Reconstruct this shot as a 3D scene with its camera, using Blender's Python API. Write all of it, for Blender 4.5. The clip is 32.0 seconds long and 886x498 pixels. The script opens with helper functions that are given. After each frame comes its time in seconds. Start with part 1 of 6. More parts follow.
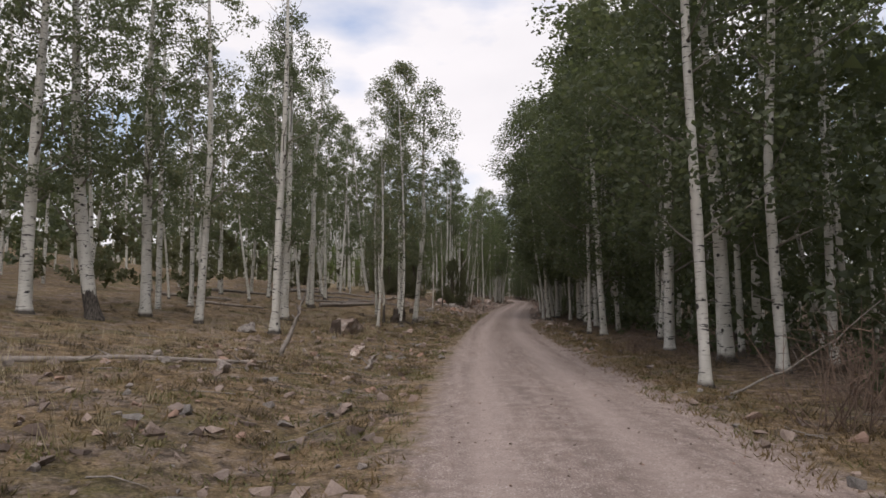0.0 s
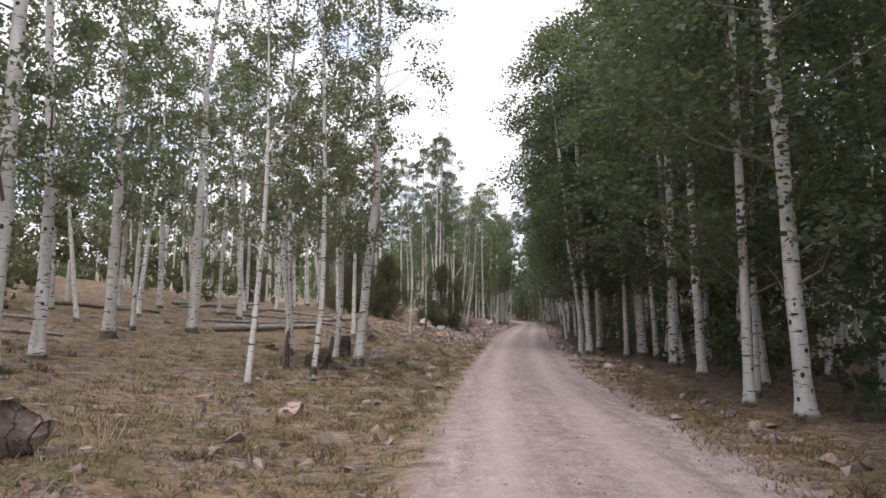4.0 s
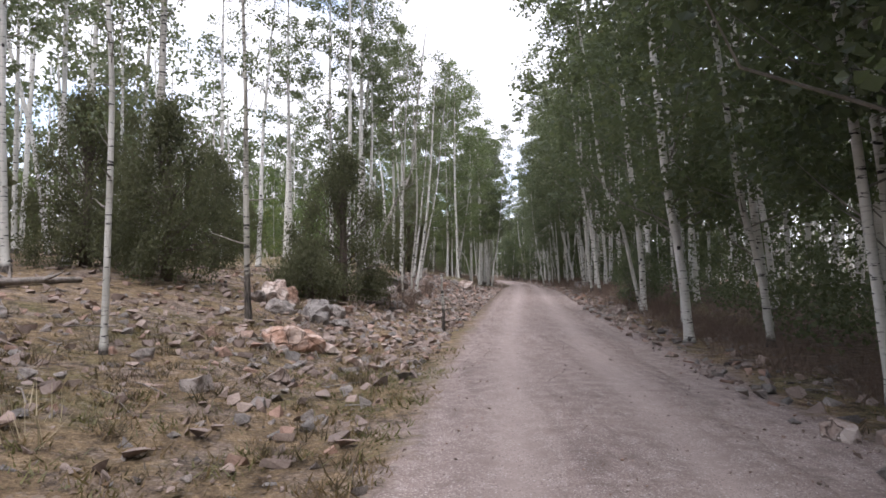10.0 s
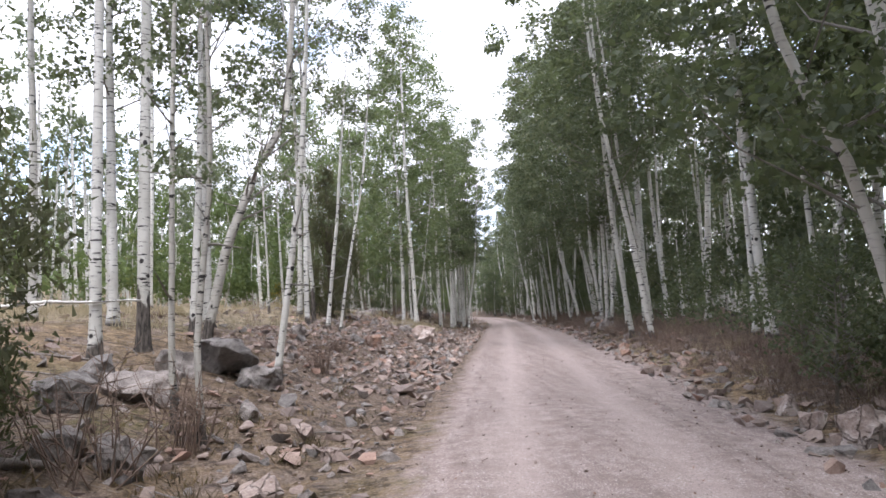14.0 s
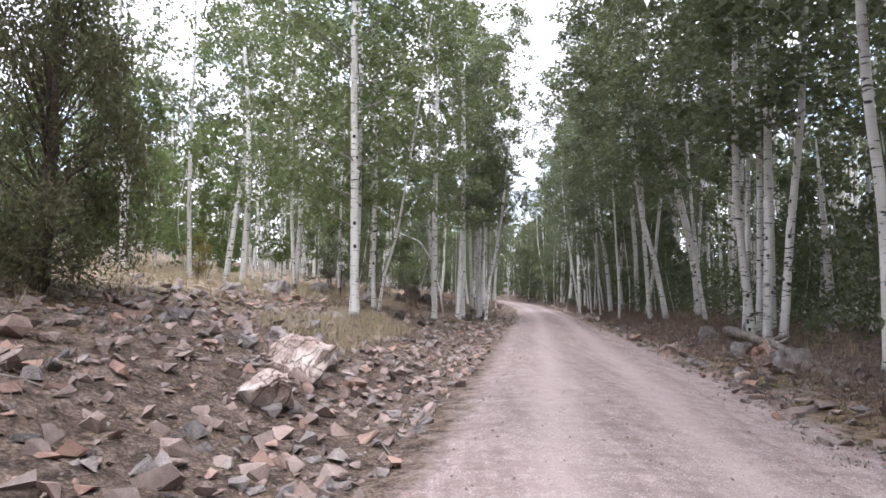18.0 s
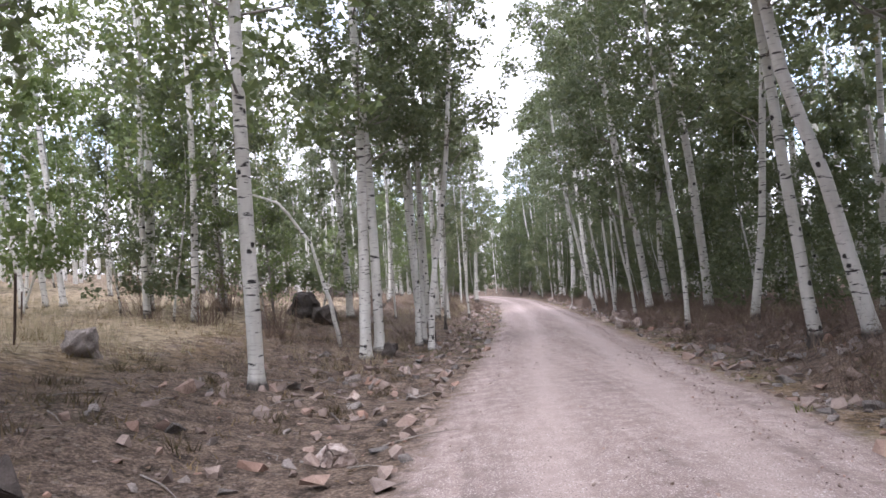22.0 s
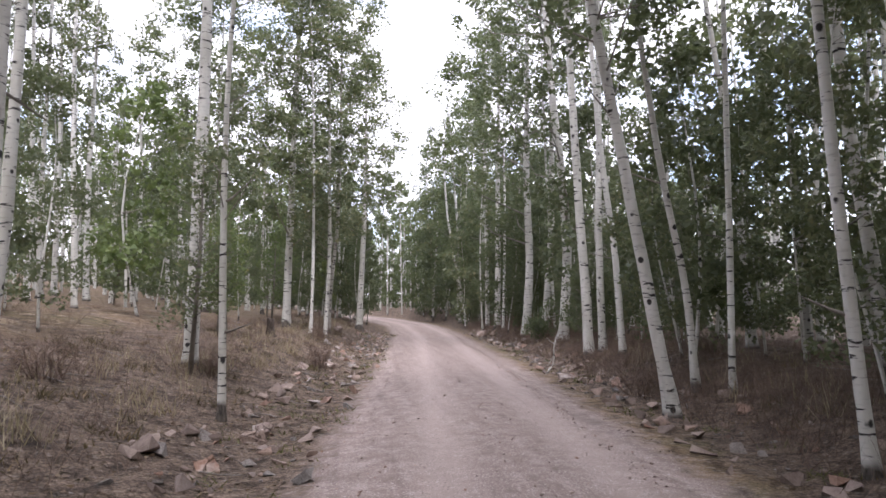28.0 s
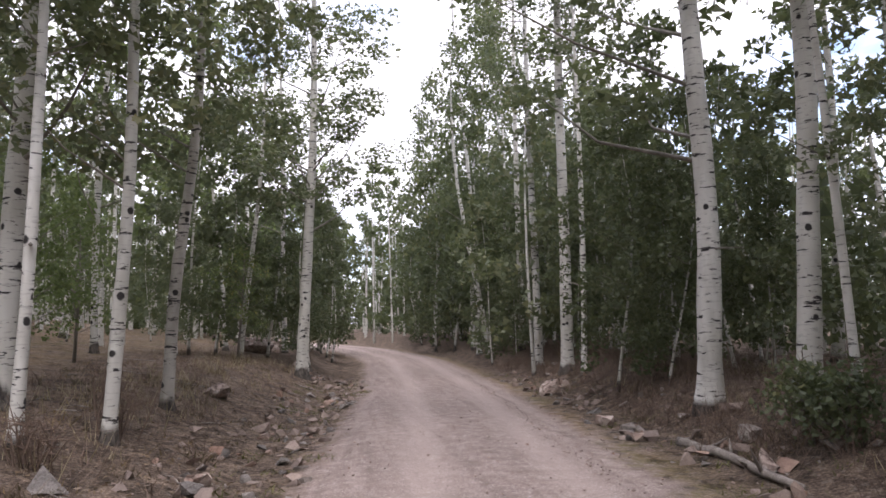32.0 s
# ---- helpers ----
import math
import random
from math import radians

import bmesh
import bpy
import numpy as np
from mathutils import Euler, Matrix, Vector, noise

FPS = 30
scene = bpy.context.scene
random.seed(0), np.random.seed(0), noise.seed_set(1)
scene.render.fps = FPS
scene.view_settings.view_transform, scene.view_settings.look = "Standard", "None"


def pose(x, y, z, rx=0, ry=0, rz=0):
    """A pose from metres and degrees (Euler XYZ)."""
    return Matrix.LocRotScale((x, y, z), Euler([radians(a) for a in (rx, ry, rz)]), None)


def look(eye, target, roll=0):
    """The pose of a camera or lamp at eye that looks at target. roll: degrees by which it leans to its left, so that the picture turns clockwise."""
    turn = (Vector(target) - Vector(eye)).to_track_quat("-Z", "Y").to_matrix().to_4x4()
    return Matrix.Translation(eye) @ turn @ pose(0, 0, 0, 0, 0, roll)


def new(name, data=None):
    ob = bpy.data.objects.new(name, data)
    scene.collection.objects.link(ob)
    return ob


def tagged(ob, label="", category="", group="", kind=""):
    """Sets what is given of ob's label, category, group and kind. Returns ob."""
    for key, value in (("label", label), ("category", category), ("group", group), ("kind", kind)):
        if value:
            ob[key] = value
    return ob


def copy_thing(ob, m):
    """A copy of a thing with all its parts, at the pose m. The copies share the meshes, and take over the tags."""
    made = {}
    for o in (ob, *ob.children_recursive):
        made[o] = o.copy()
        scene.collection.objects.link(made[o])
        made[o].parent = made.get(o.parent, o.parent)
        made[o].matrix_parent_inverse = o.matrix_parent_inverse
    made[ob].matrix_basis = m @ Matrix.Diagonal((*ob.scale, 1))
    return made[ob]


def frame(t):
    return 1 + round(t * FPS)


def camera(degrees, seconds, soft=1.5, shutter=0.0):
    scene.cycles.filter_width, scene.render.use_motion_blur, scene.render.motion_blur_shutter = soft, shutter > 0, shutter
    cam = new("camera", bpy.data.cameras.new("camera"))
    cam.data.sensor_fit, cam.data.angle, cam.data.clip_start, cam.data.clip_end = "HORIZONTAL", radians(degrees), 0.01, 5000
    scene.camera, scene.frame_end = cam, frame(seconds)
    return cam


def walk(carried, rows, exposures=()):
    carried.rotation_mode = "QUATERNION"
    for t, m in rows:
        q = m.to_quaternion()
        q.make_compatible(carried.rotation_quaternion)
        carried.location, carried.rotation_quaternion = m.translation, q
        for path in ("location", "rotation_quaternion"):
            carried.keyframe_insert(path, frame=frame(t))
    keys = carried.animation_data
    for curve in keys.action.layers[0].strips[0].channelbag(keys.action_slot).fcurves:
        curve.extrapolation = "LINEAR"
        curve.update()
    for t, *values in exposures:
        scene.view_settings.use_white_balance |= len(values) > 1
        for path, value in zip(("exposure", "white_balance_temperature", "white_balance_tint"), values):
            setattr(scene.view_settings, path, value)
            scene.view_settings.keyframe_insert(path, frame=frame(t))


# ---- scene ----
cam = camera(68.8, 32.0, soft=1.6)
PATH = [
    (0, (0.0, 0.007, 1.717), (0.0, 2.002, 1.864), 0.0),
    (0.5, (0.118, 2.459, 1.732), (0.083, 4.453, 1.888), -0.2),
    (1, (0.236, 4.92, 1.745), (0.211, 6.915, 1.885), -1.1),
    (1.5, (0.354, 7.375, 1.755), (0.336, 9.371, 1.877), -1.1),
    (2, (0.472, 9.813, 1.759), (0.406, 11.807, 1.902), 0.3),
    (2.5, (0.59, 12.256, 1.754), (0.59, 14.244, 1.974), -0.6),
    (3, (0.706, 14.745, 1.737), (0.672, 16.736, 1.914), -1.5),
    (3.5, (0.834, 17.303, 1.709), (0.827, 19.294, 1.897), 0.0),
    (5.5, (1.552, 28.236, 1.592), (1.576, 30.219, 1.85), 0.4),
    (6, (1.764, 30.84, 1.567), (1.813, 32.822, 1.835), -0.0),
    (6.5, (1.961, 33.428, 1.549), (2.012, 35.407, 1.838), 0.5),
    (7, (2.147, 36.04, 1.537), (2.186, 38.019, 1.822), -0.3),
    (7.5, (2.362, 38.68, 1.53), (2.41, 40.661, 1.794), -0.0),
    (8, (2.629, 41.351, 1.527), (2.685, 43.331, 1.802), -0.2),
    (8.5, (2.942, 44.035, 1.531), (3.021, 46.015, 1.802), -1.4),
    (9, (3.264, 46.693, 1.54), (3.372, 48.684, 1.69), -0.5),
    (9.5, (3.572, 49.297, 1.555), (3.666, 51.289, 1.705), -1.1),
    (10, (3.869, 51.838, 1.576), (3.925, 53.836, 1.663), -0.5),
    (10.5, (4.165, 54.274, 1.601), (4.161, 56.272, 1.709), -0.6),
    (11, (4.452, 56.546, 1.63), (4.485, 58.532, 1.859), -0.8),
    (11.5, (4.716, 58.635, 1.66), (4.731, 60.627, 1.841), -2.0),
    (12, (4.957, 60.602, 1.691), (4.985, 62.597, 1.837), -1.2),
    (12.5, (5.199, 62.552, 1.723), (5.209, 64.547, 1.866), -2.4),
    (13, (5.462, 64.556, 1.754), (5.567, 66.546, 1.914), -1.7),
    (13.5, (5.742, 66.628, 1.785), (5.844, 68.618, 1.955), -2.3),
    (14, (6.011, 68.793, 1.811), (6.135, 70.779, 2.01), -3.2),
    (14.5, (6.284, 71.045, 1.832), (6.453, 73.028, 2.023), -2.0),
    (16.5, (7.779, 80.494, 1.91), (7.881, 82.471, 2.196), -0.4),
    (17, (8.109, 82.93, 1.937), (8.172, 84.918, 2.149), -0.3),
    (17.5, (8.447, 85.347, 1.974), (8.498, 87.338, 2.162), 1.3),
    (18, (8.819, 87.692, 2.016), (8.823, 89.688, 2.152), 0.9),
    (18.5, (9.196, 90.002, 2.055), (9.168, 91.995, 2.219), -0.0),
    (19, (9.56, 92.295, 2.087), (9.617, 94.286, 2.268), -1.2),
    (19.5, (9.916, 94.561, 2.112), (10.001, 96.549, 2.307), -1.1),
    (20, (10.269, 96.794, 2.129), (10.326, 98.783, 2.331), -0.7),
    (20.5, (10.615, 99.007, 2.142), (10.681, 100.993, 2.364), -2.5),
    (21, (10.949, 101.211, 2.151), (11.033, 103.192, 2.415), -1.9),
    (21.5, (11.283, 103.411, 2.158), (11.283, 105.402, 2.35), -0.4),
    (22, (11.61, 105.625, 2.165), (11.643, 107.621, 2.294), -4.1),
    (22.5, (11.91, 107.87, 2.172), (11.941, 109.865, 2.312), -3.7),
    (23, (12.197, 110.147, 2.18), (12.233, 112.139, 2.354), -3.0),
    (23.5, (12.507, 112.45, 2.186), (12.578, 114.442, 2.346), -2.9),
    (24, (12.856, 114.771, 2.19), (12.923, 116.764, 2.354), -2.2),
    (24.5, (13.201, 117.039, 2.19), (13.254, 119.034, 2.326), -0.5),
    (26.5, (14.369, 125.067, 2.189), (14.431, 127.055, 2.398), -1.0),
    (27, (14.667, 127.212, 2.191), (14.913, 129.186, 2.401), -0.4),
    (27.5, (14.962, 129.417, 2.194), (15.248, 131.385, 2.407), -2.0),
    (28, (15.261, 131.658, 2.196), (15.545, 133.63, 2.371), -0.5),
    (28.5, (15.56, 133.915, 2.196), (15.872, 135.879, 2.406), -1.8),
    (29, (15.836, 136.184, 2.194), (16.147, 138.152, 2.373), -2.1),
    (29.5, (16.081, 138.479, 2.191), (16.353, 140.453, 2.366), -2.0),
    (30, (16.312, 140.813, 2.188), (16.577, 142.787, 2.376), -1.4),
    (30.5, (16.547, 143.195, 2.185), (16.791, 145.17, 2.391), -1.2),
    (31, (16.792, 145.634, 2.185), (17.029, 147.612, 2.363), -1.4),
    (31.5, (17.044, 148.138, 2.187), (17.274, 150.114, 2.393), -1.2),
    (32, (17.307, 150.705, 2.192), (17.605, 152.668, 2.44), -1.6),
]
walk(cam, [(t, look(eye, target, roll)) for t, eye, target, roll in PATH],
     [(0, 0.36, 6850, 15), (1, 0.74, 6600, 16), (2, 1.09, 6450, 17), (3.5, 1.2, 6450, 18), (6, 1.5, 6350, 18), (9, 1.38, 6500, 21), (11, 1.5, 6000, 13), (13, 1.65, 6100, 16), (15, 1.98, 6100, 16), (17, 2.04, 6100, 18), (20, 2.15, 6000, 20), (22, 2.2, 6050, 21), (24, 2.1, 6100, 21), (28, 1.78, 6250, 20), (30, 1.66, 6300, 20), (32, 1.42, 6400, 20)])

# ---- sky and sun: bright broken overcast, the sun high behind thin cloud ----
SUN_EL, SUN_ROT = 66.0, 5.0
world = bpy.data.worlds.new("sky")
scene.world = world
world.use_nodes = True
wn, wl = world.node_tree.nodes, world.node_tree.links
wn.clear()
w_out, w_bg = wn.new("ShaderNodeOutputWorld"), wn.new("ShaderNodeBackground")
w_sky, w_co, w_map = wn.new("ShaderNodeTexSky"), wn.new("ShaderNodeTexCoord"), wn.new("ShaderNodeMapping")
w_noise, w_ramp, w_mix, w_gain = wn.new("ShaderNodeTexNoise"), wn.new("ShaderNodeValToRGB"), wn.new("ShaderNodeMix"), wn.new("ShaderNodeVectorMath")
w_tone = wn.new("ShaderNodeTexNoise")
w_sky.sky_type, w_sky.sun_disc = "NISHITA", False
w_sky.sun_elevation, w_sky.sun_rotation = radians(SUN_EL), radians(SUN_ROT)
w_gain.operation = "SCALE"
w_gain.inputs["Scale"].default_value = 0.13
w_map.inputs["Scale"].default_value = (1.0, 1.0, 2.4)
w_noise.inputs["Scale"].default_value, w_noise.inputs["Detail"].default_value = 2.6, 6
w_ramp.color_ramp.elements[0].position, w_ramp.color_ramp.elements[1].position = 0.34, 0.5
w_tone.inputs["Scale"].default_value, w_tone.inputs["Detail"].default_value = 3.5, 5
w_cloud = wn.new("ShaderNodeMix")
w_cloud.data_type = w_mix.data_type = "RGBA"
w_cloud.inputs[6].default_value, w_cloud.inputs[7].default_value = (0.76, 0.785, 0.85, 1), (1.06, 1.07, 1.12, 1)
wl.new(w_co.outputs["Generated"], w_map.inputs["Vector"])
wl.new(w_map.outputs["Vector"], w_noise.inputs["Vector"])
wl.new(w_map.outputs["Vector"], w_tone.inputs["Vector"])
wl.new(w_noise.outputs["Fac"], w_ramp.inputs["Fac"])
wl.new(w_tone.outputs["Fac"], w_cloud.inputs[0])
wl.new(w_sky.outputs["Color"], w_gain.inputs[0])
wl.new(w_ramp.outputs["Color"], w_mix.inputs[0])
wl.new(w_gain.outputs["Vector"], w_mix.inputs[6])
wl.new(w_cloud.outputs[2], w_mix.inputs[7])
wl.new(w_mix.outputs[2], w_bg.inputs["Color"])
w_bg.inputs["Strength"].default_value = 0.78
wl.new(w_bg.outputs["Background"], w_out.inputs["Surface"])

sun = new("sun", bpy.data.lights.new("sun", "SUN"))
sun.data.energy, sun.data.angle, sun.data.color = 1.4, radians(40), (1.0, 0.965, 0.93)
sun.matrix_world = pose(0, 0, 60, 90 - SUN_EL, 0, 180 - SUN_ROT + 180)

# ---- materials ----
def material(name, rough=0.9):
    m = bpy.data.materials.new(name)
    m.use_nodes = True
    n, l = m.node_tree.nodes, m.node_tree.links
    b = n["Principled BSDF"]
    b.inputs["Roughness"].default_value = rough
    b.inputs["Specular IOR Level"].default_value = 0.25
    return m, n, l, b


def coords(n, l, scale=(1, 1, 1), kind="Object"):
    co, mp = n.new("ShaderNodeTexCoord"), n.new("ShaderNodeMapping")
    mp.inputs["Scale"].default_value = scale
    l.new(co.outputs[kind], mp.inputs["Vector"])
    return mp.outputs["Vector"]


def noise_of(n, l, vec, scale, detail=4, rough=0.55):
    t = n.new("ShaderNodeTexNoise")
    t.inputs["Scale"].default_value, t.inputs["Detail"].default_value, t.inputs["Roughness"].default_value = scale, detail, rough
    l.new(vec, t.inputs["Vector"])
    return t.outputs["Fac"]


def ramp_of(n, l, fac, stops):
    r = n.new("ShaderNodeValToRGB")
    e = r.color_ramp.elements
    while len(e) < len(stops):
        e.new(0.5)
    for el, (p, c) in zip(e, stops):
        el.position, el.color = p, (*c, 1) if len(c) == 3 else c
    l.new(fac, r.inputs["Fac"])
    return r.outputs["Color"]


def mix_of(n, l, fac, a, b, mode="MIX"):
    m = n.new("ShaderNodeMix")
    m.data_type, m.blend_type = "RGBA", mode
    for slot, v in ((0, fac), (6, a), (7, b)):
        if isinstance(v, (int, float)):
            m.inputs[slot].default_value = v
        elif isinstance(v, tuple):
            m.inputs[slot].default_value = (*v, 1)
        else:
            l.new(v, m.inputs[slot])
    return m.outputs[2]


def math_of(n, l, op, a, b=0.0):
    m = n.new("ShaderNodeMath")
    m.operation = op
    for slot, v in ((0, a), (1, b)):
        if isinstance(v, (int, float)):
            m.inputs[slot].default_value = v
        else:
            l.new(v, m.inputs[slot])
    return m.outputs[0]


def bump_of(n, l, b, height, strength=0.4, dist=0.02):
    bp = n.new("ShaderNodeBump")
    bp.inputs["Strength"].default_value, bp.inputs["Distance"].default_value = strength, dist
    l.new(height, bp.inputs["Height"])
    l.new(bp.outputs["Normal"], b.inputs["Normal"])


def bark_material(name, pale, shade, dark_base, scars):
    """Aspen bark: pale, with black sideways scars and a dark rough foot."""
    m, n, l, b = material(name, 0.8)
    vec = coords(n, l)
    info = n.new("ShaderNodeObjectInfo")
    shift = n.new("ShaderNodeVectorMath")
    shift.operation = "ADD"
    span = n.new("ShaderNodeVectorMath")
    span.operation = "SCALE"
    span.inputs[0].default_value = (13, 7, 29)
    l.new(info.outputs["Random"], span.inputs["Scale"])
    l.new(vec, shift.inputs[0])
    l.new(span.outputs["Vector"], shift.inputs[1])
    v = shift.outputs["Vector"]

    def squashed(sx, sz):
        mp = n.new("ShaderNodeMapping")
        mp.inputs["Scale"].default_value = (sx, sx, sz)
        l.new(v, mp.inputs["Vector"])
        return mp.outputs["Vector"]
    tone = ramp_of(n, l, noise_of(n, l, squashed(2, 0.6), 1.6, 5), [(0.3, shade), (0.62, pale)])
    tone = mix_of(n, l, math_of(n, l, "MULTIPLY", info.outputs["Random"], 0.35), tone, (0.34, 0.33, 0.27))
    fine = ramp_of(n, l, noise_of(n, l, squashed(5, 26), 1.0, 3), [(0.30, (0.5, 0.5, 0.5)), (0.44, (1, 1, 1))])
    tone = mix_of(n, l, 0.55, tone, fine, "MULTIPLY")
    dash = ramp_of(n, l, noise_of(n, l, squashed(3.2, 17), 1.0, 4, 0.6), [(scars, (1, 1, 1)), (scars + 0.035, (0, 0, 0))])
    knots = n.new("ShaderNodeTexVoronoi")
    knots.inputs["Scale"].default_value = 1.0
    l.new(squashed(3.4, 2.9), knots.inputs["Vector"])
    eye = ramp_of(n, l, math_of(n, l, "ADD", knots.outputs["Distance"], math_of(n, l, "MULTIPLY", noise_of(n, l, squashed(8, 20), 1.0), 0.14)), [(0.20, (1, 1, 1)), (0.25, (0, 0, 0))])
    black = mix_of(n, l, 1.0, dash, eye, "LIGHTEN")
    sep = n.new("ShaderNodeSeparateXYZ")
    l.new(vec, sep.inputs["Vector"])
    foot = math_of(n, l, "ADD", sep.outputs["Z"], math_of(n, l, "MULTIPLY", math_of(n, l, "MULTIPLY", noise_of(n, l, squashed(5, 2), 1.0, 5), math_of(n, l, "POWER", info.outputs["Random"], 1.6)), -3.2 * dark_base))
    foot = ramp_of(n, l, foot, [(0.0, (1, 1, 1)), (0.12, (0, 0, 0))])
    rough_bark = ramp_of(n, l, noise_of(n, l, squashed(26, 5), 1.0, 5), [(0.35, (0.028, 0.025, 0.023)), (0.7, (0.16, 0.14, 0.12))])
    col = mix_of(n, l, black, tone, (0.035, 0.033, 0.032))
    col = mix_of(n, l, foot, col, rough_bark)
    l.new(col, b.inputs["Base Color"])
    bump_of(n, l, b, mix_of(n, l, 0.5, black, noise_of(n, l, squashed(14, 8), 1.0, 6)), 0.5, 0.02)
    return m


def leaf_material(name, stops, glow, gloss=0.35):
    """Leaves: thin, partly let through by the light, one tone for each leaf."""
    m, n, l, b = material(name, 0.5)
    geo, info = n.new("ShaderNodeNewGeometry"), n.new("ShaderNodeObjectInfo")
    mixed = math_of(n, l, "ADD", math_of(n, l, "MULTIPLY", geo.outputs["Random Per Island"], 0.62), math_of(n, l, "MULTIPLY", info.outputs["Random"], 0.38))
    col = ramp_of(n, l, mixed, stops)
    l.new(col, b.inputs["Base Color"])
    b.inputs["Specular IOR Level"].default_value = gloss
    tr, mx = n.new("ShaderNodeBsdfTranslucent"), n.new("ShaderNodeMixShader")
    l.new(mix_of(n, l, 0.5, col, (0.19, 0.23, 0.07)), tr.inputs["Color"])
    mx.inputs[0].default_value = glow
    l.new(b.outputs["BSDF"], mx.inputs[1])
    l.new(tr.outputs["BSDF"], mx.inputs[2])
    l.new(mx.outputs["Shader"], n["Material Output"].inputs["Surface"])
    return m


def mottled(name, a, c, scale, rough=0.9, strength=0.5, dist=0.02, by_piece=0.3, extra=None):
    """A plain natural surface of two tones at two scales, varied from piece to piece."""
    m, n, l, b = material(name, rough)
    vec = coords(n, l)
    geo, info = n.new("ShaderNodeNewGeometry"), n.new("ShaderNodeObjectInfo")
    coarse, fine = noise_of(n, l, vec, scale, 5), noise_of(n, l, vec, scale * 9, 5, 0.7)
    col = ramp_of(n, l, mix_of(n, l, 0.45, coarse, fine), [(0.33, a), (0.66, c)])
    vary = math_of(n, l, "FRACT", math_of(n, l, "ADD", geo.outputs["Random Per Island"], info.outputs["Random"]))
    tint = ramp_of(n, l, vary, [(0.0, (0.55, 0.55, 0.55)), (0.5, (0.95, 0.92, 0.9)), (1.0, (1.35, 1.25, 1.2))] if extra is None else extra)
    col = mix_of(n, l, by_piece, col, tint, "MULTIPLY")
    l.new(col, b.inputs["Base Color"])
    bump_of(n, l, b, fine, strength, dist)
    return m


BARK = bark_material("aspen_bark", (0.70, 0.69, 0.65), (0.47, 0.46, 0.42), 0.14, 0.372)
BARK_DARK = bark_material("scarred_aspen_bark", (0.52, 0.50, 0.45), (0.28, 0.265, 0.24), 0.7, 0.39)
BARK_FOOT = bark_material("blackfoot_aspen_bark", (0.72, 0.71, 0.67), (0.52, 0.51, 0.47), 0.75, 0.38)
LIMB = mottled("grey_limb_bark", (0.12, 0.11, 0.095), (0.30, 0.285, 0.25), 6)
LEAF = leaf_material("aspen_leaf", [(0.0, (0.068, 0.087, 0.058)), (0.45, (0.115, 0.138, 0.084)), (0.8, (0.174, 0.196, 0.118)), (0.97, (0.234, 0.235, 0.134)), (1.0, (0.424, 0.317, 0.137))], 0.42)
# the same aspen leaf, its colour darkened to carry the close wood's shade
LEAF_SHADED = leaf_material("shaded_aspen_leaf", [(0.0, (0.056, 0.074, 0.050)), (0.5, (0.092, 0.115, 0.070)), (0.9, (0.138, 0.160, 0.092)), (1.0, (0.20, 0.20, 0.09))], 0.48)
LEAF_BRIGHT = leaf_material("young_aspen_leaf", [(0.0, (0.087, 0.126, 0.049)), (0.5, (0.144, 0.198, 0.076)), (0.9, (0.216, 0.270, 0.105)), (1.0, (0.395, 0.326, 0.107))], 0.42)
LEAF_MID = leaf_material("thicket_leaf", [(0.0, (0.058, 0.078, 0.050)), (0.5, (0.100, 0.124, 0.072)), (0.9, (0.155, 0.175, 0.098)), (1.0, (0.23, 0.23, 0.10))], 0.42)
LEAF_FRESH = leaf_material("fresh_aspen_leaf", [(0.0, (0.075, 0.105, 0.050)), (0.5, (0.124, 0.162, 0.076)), (0.9, (0.187, 0.221, 0.107)), (1.0, (0.380, 0.321, 0.119))], 0.42)
JUNIPER = leaf_material("juniper_needles", [(0.0, (0.056, 0.060, 0.040)), (0.5, (0.102, 0.104, 0.066)), (0.85, (0.145, 0.140, 0.088)), (1.0, (0.20, 0.140, 0.095))], 0.35, 0.05)
JUNIPER_BARK = mottled("juniper_bark", (0.05, 0.04, 0.035), (0.15, 0.12, 0.1), 14)
STONE = mottled("pink_limestone", (0.17, 0.132, 0.115), (0.36, 0.302, 0.268), 5, 0.88, 0.7, 0.02, 0.75, [(0.0, (0.62, 0.60, 0.60)), (0.35, (0.9, 0.85, 0.82)), (0.7, (1.05, 1.0, 0.95)), (0.85, (1.15, 0.82, 0.66)), (1.0, (1.25, 1.2, 1.15))])
STONE_GREY = mottled("lichened_grey_rock", (0.10, 0.09, 0.084), (0.43, 0.40, 0.375), 5, 0.9, 1.0, 0.04, 0.7)
STONE_DARK = mottled("dark_volcanic_rock", (0.035, 0.030, 0.027), (0.12, 0.105, 0.095), 5, 0.9, 0.8, 0.03, 0.5)
DEADWOOD = mottled("weathered_deadwood", (0.10, 0.088, 0.078), (0.36, 0.33, 0.30), 7, 0.9, 0.7, 0.02, 0.4)
CHARRED = mottled("blackened_stump_wood", (0.03, 0.026, 0.022), (0.15, 0.12, 0.10), 9, 0.9, 0.8, 0.03, 0.4)
GRASS = leaf_material("dry_grass", [(0.0, (0.10, 0.064, 0.034)), (0.4, (0.17, 0.112, 0.058)), (0.75, (0.25, 0.172, 0.09)), (0.92, (0.11, 0.105, 0.042)), (1.0, (0.32, 0.24, 0.135))], 0.25)
MOSSY = leaf_material("olive_grass", [(0.0, (0.055, 0.050, 0.022)), (0.4, (0.105, 0.098, 0.038)), (0.75, (0.16, 0.145, 0.058)), (1.0, (0.24, 0.19, 0.09))], 0.25)
STRAW = leaf_material("meadow_straw", [(0.0, (0.20, 0.15, 0.09)), (0.4, (0.33, 0.265, 0.17)), (0.8, (0.45, 0.38, 0.26)), (1.0, (0.55, 0.48, 0.34))], 0.3)
